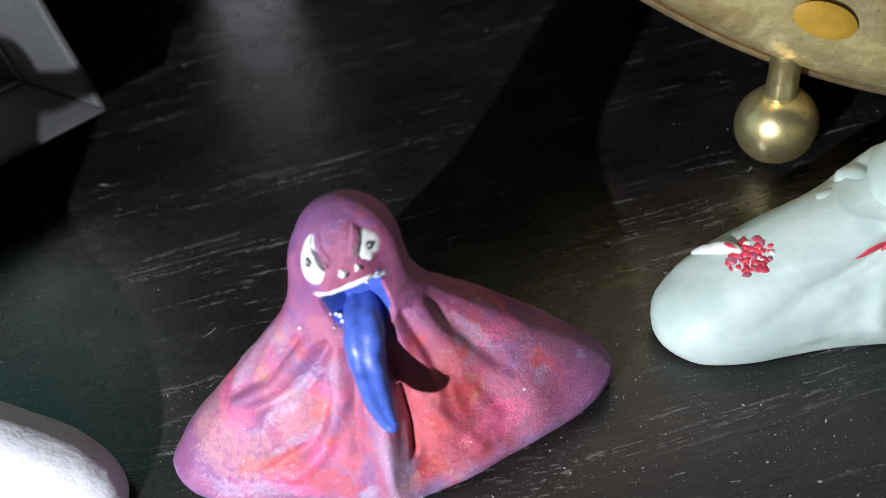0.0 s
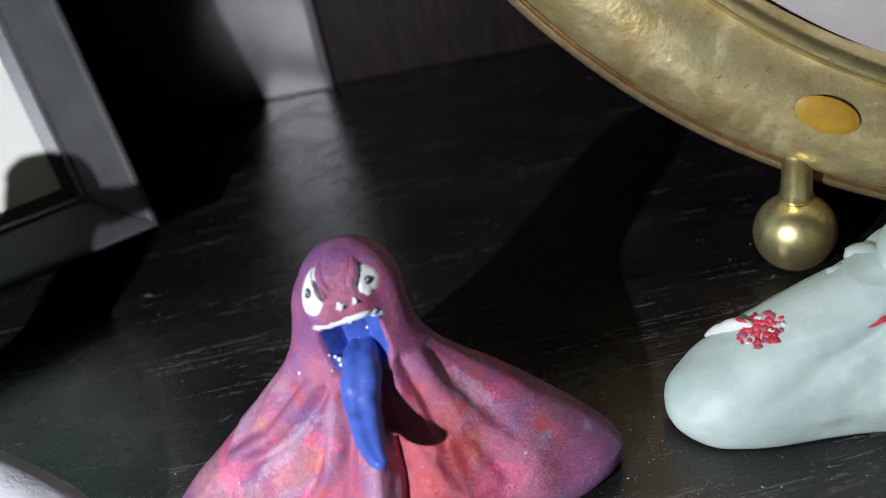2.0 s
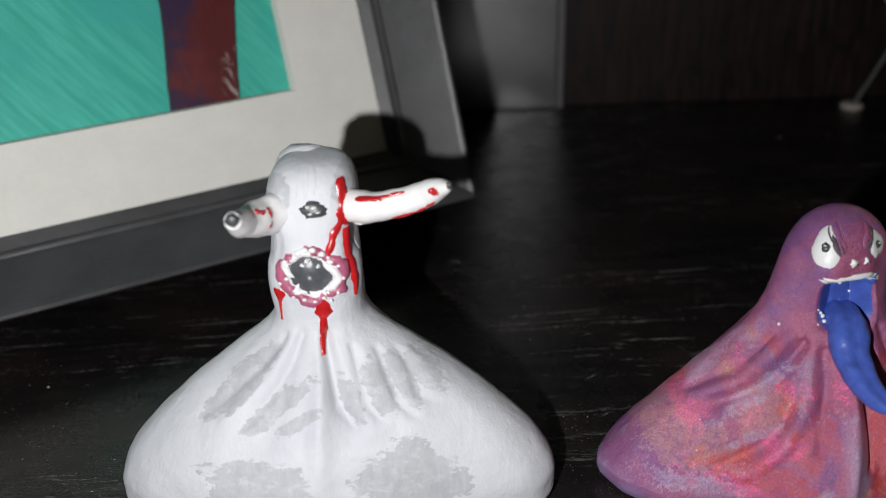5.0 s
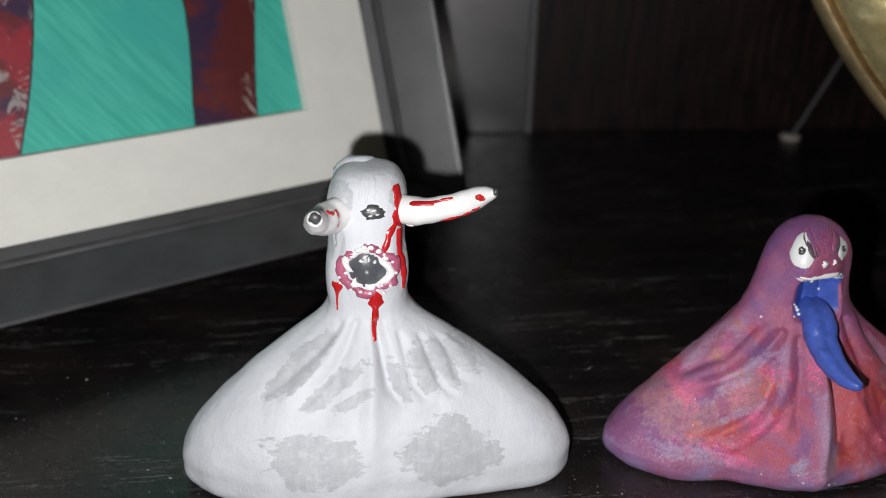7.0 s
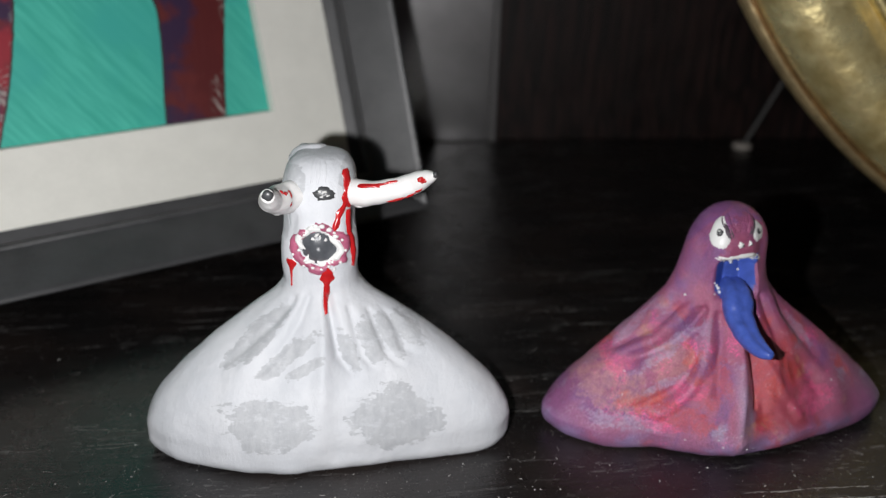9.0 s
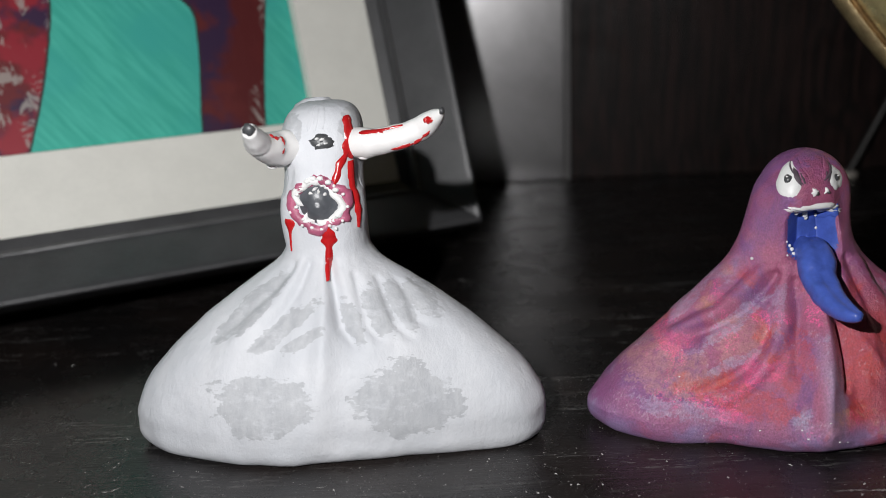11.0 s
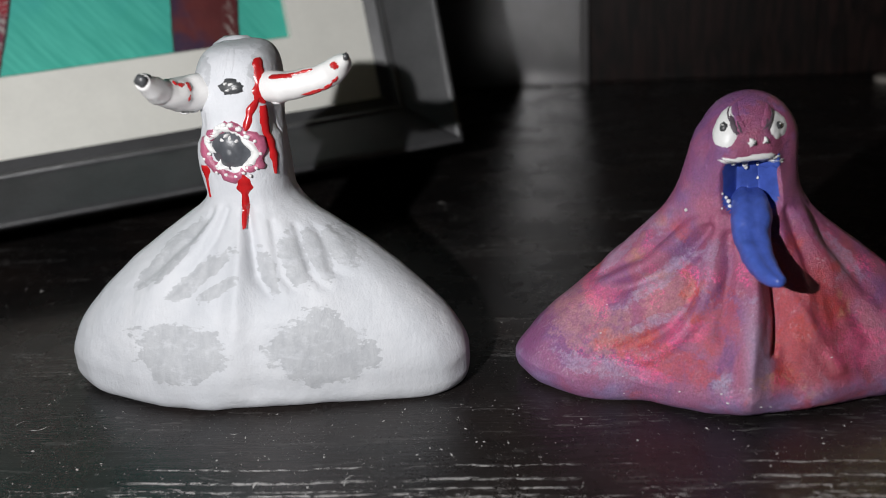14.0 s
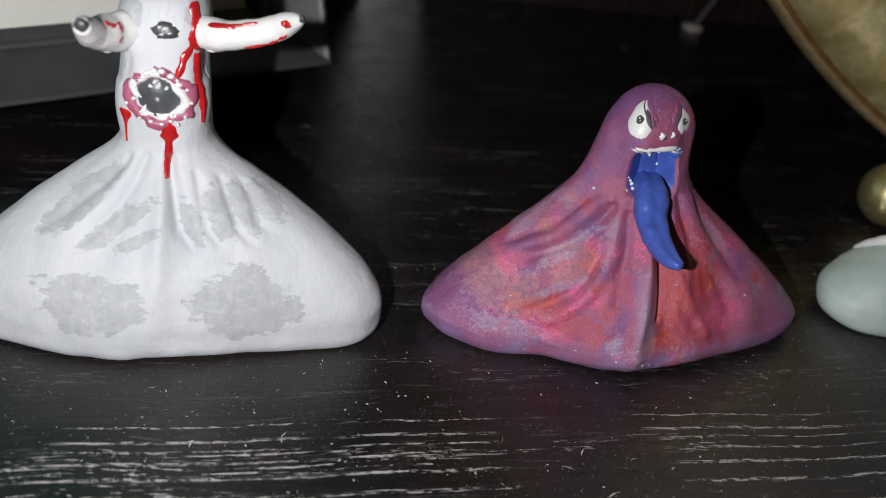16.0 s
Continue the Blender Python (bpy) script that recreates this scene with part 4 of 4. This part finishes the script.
# ---- the purple figurine ----
def purple_figurine():
    ax = (113.6, 17.0)
    surf = clay_surface([(112, -15.5), (103, -14.5), (90, -9), (75, -8), (65, -2.5), (60.5, 6), (64, 15), (80, 25), (100, 31), (120, 33), (140, 30), (155, 23), (163, 16.5), (165, 9), (160, 2.5), (150, -3), (137, -7), (124, -12.5)],
                        ax, (10.7, 10.4), 53.6, 64.9, 40, 0.13,
                        folds=((-1, 4, 5.5, 3.2, 1, 38), (14, -2, 7, -2.4, 2, 37), (-22, 30, 5, -0.6, 8, 38), (-61, 20, 4, -0.5, 14, 34), (-68, 8, 5, 0.7, 8, 30), (32, -10, 6, 0.8, 10, 42), (46, -12, 6, -0.7, 10, 42), (58, -10, 5, 0.8, 10, 38), (70, 6, 5, -0.8, 5, 25),
                               (-82, 0, 34, 3.1, 25, 58), (78, 0, 36, 0.1, 22, 54), (122, 0, 27, 2.6, 1, 33), (-30, 0, 22, 1.8, 44, 67), (42, 0, 20, -1.2, 46, 66)),
                        mouth=(1, 46.6, 29, 5.4, 5.8), lump=0.7, seed=7.0, swell=1.25, lip=6.0, under=5.0, crease=1.0,
                        lines=((-1.9, 1.5, ((-38, 37), (-45, 33), (-51, 28.5), (-63, 23.5))), (1.3, 1.7, ((-50, 38), (-55, 33), (-60, 29), (-70, 24.5))), (-1.2, 1.2, ((-62, 37), (-65, 31), (-72, 26))),
                               (1.5, 2.0, ((-30, 40), (-30, 34), (-24, 28), (-29, 20), (-42, 12))), (-1.7, 1.6, ((-38, 30), (-33, 25), (-38, 18), (-52, 12.5))), (1.2, 1.8, ((-44, 26), (-48, 20), (-60, 15))),
                               (-1.6, 1.5, ((-19, 36), (-15, 28), (-15, 18))), (-1.7, 0.8, ((15, 26), (13.5, 20), (9, 14))), (-0.7, 1.6, ((40, 40), (33, 33), (27, 25))), (0.8, 1.8, ((56, 39), (52, 32), (47, 24), (48, 14))), (-0.7, 1.6, ((66, 36), (63, 28), (62, 20))), (0.9, 1.6, ((24, 24), (30, 17), (36, 10)))))
    bm = bmesh.new()
    clay_mesh(bm, surf, 0, inner=1)
    # tongue
    tube(bm, [(0.4, -4, 41.6, 3.6), (0.1, -9.5, 41.6, 4.1), (-0.3, -13.4, 40.2, 4.15), (-0.5, -16.6, 37.8, 3.8), (-0.2, -20.4, 35.7, 3.4), (0.7, -25, 34.4, 2.9), (1.7, -29, 33.9, 2.1), (2.7, -31.4, 34.1, 1.3), (3.0, -32.0, 34.2, 0.5)], 1, 24, 60, 0.11, 3, groove=0.28)
    # teeth along the upper lip and crumbs below
    daub(bm, surf, 9, 52.2, 3.7, 1.15, 2, 0.6, -2, 0.5, 6.0, n=52, power=3.0)
    for k in range(31):
        d = -26 + 53 * k / 30
        p, nn = normal_at(surf, radians(d), 52.3 - 0.0012 * (d - 3) ** 2 + 0.25 * math.sin(k * 2.1))
        pellet(bm, p + nn * 0.05, (0.5 if d < -14 else 0.72) + 0.22 * math.sin(k * 3.3), 2, k, (1.3, 0.9, 0.9))
    for d, z, size in ((-12, 50.2, 0.7), (-9, 49.4, 0.5), (22, 49.6, 0.35), (27, 46.4, 0.3)):
        p, nn = normal_at(surf, radians(d), z)
        pellet(bm, p + nn * 0.3, size, 2, d, (1, 0.8, 1.3))
    for d, z, size in ((-31, 43.4, 0.4), (-28.5, 42.4, 0.55), (-25, 41.5, 0.5), (-60, 40.2, 0.4), (-23, 42.2, 0.35), (-30, 41.6, 0.25), (-33, 44.6, 0.25)):
        p, nn = normal_at(surf, radians(d), z)
        pellet(bm, p + nn * 0.1, size, 2, d)
    # eyes
    daub(bm, surf, -38.0, 59.5, 3.5, 4.1, 2, 0.4, 24, 0.14, 2.0, power=1.6)
    daub(bm, surf, 36, 59.2, 2.5, 3.3, 2, 0.4, -12, 0.12, 9.0, power=1.8)
    daub(bm, surf, -37.0, 59.4, 1.1, 1.15, 3, 0.9, 0, 0.1, 3.0, n=16, rings=3)
    daub(bm, surf, 36, 59.0, 1.0, 1.0, 3, 0.9, 0, 0.1, 4.0, n=16, rings=3)
    daub(bm, surf, -37.2, 59.6, 0.45, 0.3, 2, 1.1, 0, 0.3, 3.0, n=10, rings=2)
    daub(bm, surf, 35.8, 59.2, 0.4, 0.28, 2, 1.1, 0, 0.3, 3.0, n=10, rings=2)
    # frowning brows pressed over the eyes
    for side, deg, w, seed in ((-1, -28, 3.5, 8), (1, 22, 2.7, 9)):
        daub(bm, surf, deg, 61.0, w, 1.4, 0, 0.3, side * 48, 0.12, seed, rings=6)
        daub(bm, surf, deg + side * 2.5, 60.5, w * 0.9, 0.6, 4, 0.52, side * 48, 0.5, seed + 4, rings=3)
        daub(bm, surf, deg - side * 6, 60.2, w * 0.55, 0.3, 4, 0.35, side * 60, 0.5, seed + 6, rings=3)
    # nostrils: pale rims with a dark pit
    for d, size in ((-4, 0.8), (12, 0.6)):
        daub(bm, surf, d, 56.7, 1.05 * size, 1.0 * size, 2, 0.5, 10, 0.4, d, n=18, rings=3)
        daub(bm, surf, d + 2.0, 56.3, 0.62 * size, 0.6 * size, 3, 0.62, 0, 0.3, d, n=12, rings=2)
    # crumbs of white paint caught on the robe
    rng = random.Random(21)
    for k in range(12):
        p, nn = normal_at(surf, radians(rng.uniform(-80, 60)), rng.uniform(3, 22))
        pellet(bm, p + nn * 0.04, rng.uniform(0.08, 0.2), 2, k, (1.6, 1, 0.8))
    # corner of the mouth painted past the lip
    daub(bm, surf, 32, 51.0, 0.7, 2.2, 1, 0.25, -6, 0.3, 5.0)
    ob = part("figurine", bm, [PURPLE_CLAY, BLUE, EYE_WHITE, INK, plain("olive_shadow_paint", (0.075, 0.055, 0.07), 0.5, 0, 0.4, 0.8, 0.4, 0.5)])
    ob.matrix_basis = place(*ax, 0)
    tagged(ob, "purple and red clay monster figurine with blue tongue", "figurine", "clay figurines")


# ---- the mint figurine ----
def mint_figurine():
    ax = (238.0, 22.0)
    surf = clay_surface([(232, 2), (210, 4), (195, 4), (183, 6.5), (177.5, 13), (177, 21), (182, 29), (195, 35), (215, 40), (240, 44), (265, 40), (285, 30), (290, 20), (286, 10), (262, 4)],
                        ax, (13, 13), 33, 42, 35, 0.10,
                        folds=((-60, -6, 8, -1.6, 2, 26), (-38, -10, 7, 1.6, 3, 28), (-25, -8, 6, -1.6, 3, 28), (-100, 0, 9, 1.5, 6, 30)), lump=0.8, seed=13.0, swell=1.42, lip=8.0, under=7.0, crease=0.3,
                        lines=((-1.8, 1.6, ((-48, 30), (-53, 26.5), (-58, 23.4), (-66, 20), (-68, 13))), (1.4, 2.6, ((-56, 20), (-60, 14), (-58, 8))), (0.9, 2.0, ((-46, 32), (-62, 27), (-74, 25)))))
    bm = bmesh.new()
    clay_mesh(bm, surf, 0, na=260, nz=90)
    daub(bm, surf, -49.5, 28.2, 3.2, 1.1, 1, 0.4, 40, 0.4, 7.8)
    for d, z, size in ((-101, 31.0, 2.6), (-118, 32.4, 3.4)):
        p, nn = normal_at(surf, radians(d), z)
        pellet(bm, p - nn * 1.8, size, 0, d, (1.2, 1, 0.9))
    # rough wound built up from dabs of red, pink and white paint
    rng = random.Random(9)
    a0, z0 = radians(-85.2), 23.3
    r0 = surf(a0, z0).xy.length
    slope = (surf(a0, z0 + 0.3) - surf(a0, z0 - 0.3)).length / 0.6
    for k in range(110):
        b, rho = rng.uniform(0, 2 * math.pi), math.sqrt(rng.random())
        u, w = 4.6 * rho * math.cos(b), 5.2 * rho * math.sin(b)
        p, nn = normal_at(surf, a0 + u / r0, z0 + w / slope)
        pick = rng.random()
        pellet(bm, p - nn * 0.1, rng.uniform(0.4, 0.9), 1 if pick < 0.66 else (2 if pick < 0.82 else 3), k, (rng.uniform(0.7, 1.7), rng.uniform(0.7, 1.7), 0.6))
    # torn white strand running into the wound
    strand = []
    for deg, z, size in ((-99, 14.8, 0.5), (-96.8, 17.4, 1.2), (-94.6, 19.6, 1.5), (-92.4, 21.4, 1.6), (-90, 22.4, 1.3), (-87.5, 23.0, 0.7)):
        p, nn = normal_at(surf, radians(deg), z)
        strand.append((*(p + nn * 0.2), size))
    on = tube(bm, strand, 2, 16, 30, 0.25, 4.0)
    smear(bm, on, 0.72, 1.2, 0.16, 0.4, 1, 2.0)
    ob = part("figurine", bm, [MINT_CLAY, RAW, EYE_WHITE, LIP])
    ob.matrix_basis = place(*ax, 0)
    tagged(ob, "pale mint clay monster figurine with a red wound", "figurine", "clay figurines")


white_figurine()
purple_figurine()
mint_figurine()


# ---- dust on the board ----
def dust():
    rng = random.Random(4)
    verts, faces = [], []
    for i in range(12000):
        x, y = rng.uniform(-130, 300), rng.uniform(-115, 270)
        if rng.random() < 0.7:
            y = rng.uniform(-105, 30)
        if noise.noise(Vector((x * 0.02, y * 0.03, 5))) < rng.uniform(-0.6, 0.25):
            continue
        fibre = rng.random() < 0.012
        s = 0.05 if fibre else 0.045 * rng.paretovariate(2.6)
        s = min(s, 0.24)
        long = rng.uniform(14, 50) if fibre else rng.uniform(1, 2.6)
        a, bend = rng.uniform(0, math.pi), rng.uniform(-0.5, 0.5)
        c, n = len(verts), 5
        for k in range(n):
            b = 2 * math.pi * k / n + rng.uniform(-0.5, 0.5)
            px, py = s * long * math.cos(b), s * math.sin(b) + (bend * s * long * math.cos(b) ** 2 if fibre else 0)
            verts.append(((x + px * math.cos(a) - py * math.sin(a)) * U, (y + px * math.sin(a) + py * math.cos(a)) * U, 0.02 * U))
        verts.append((x * U, y * U, s * 0.9 * U))
        faces += [(c + k, c + (k + 1) % n, c + n) for k in range(n)]
    me = bpy.data.meshes.new("dust")
    me.from_pydata(verts, [], faces)
    me.materials.append(DUST)
    tagged(new("dust", me), "pale dust specks and lint on the dark board", "dust", kind="stuff")


dust()
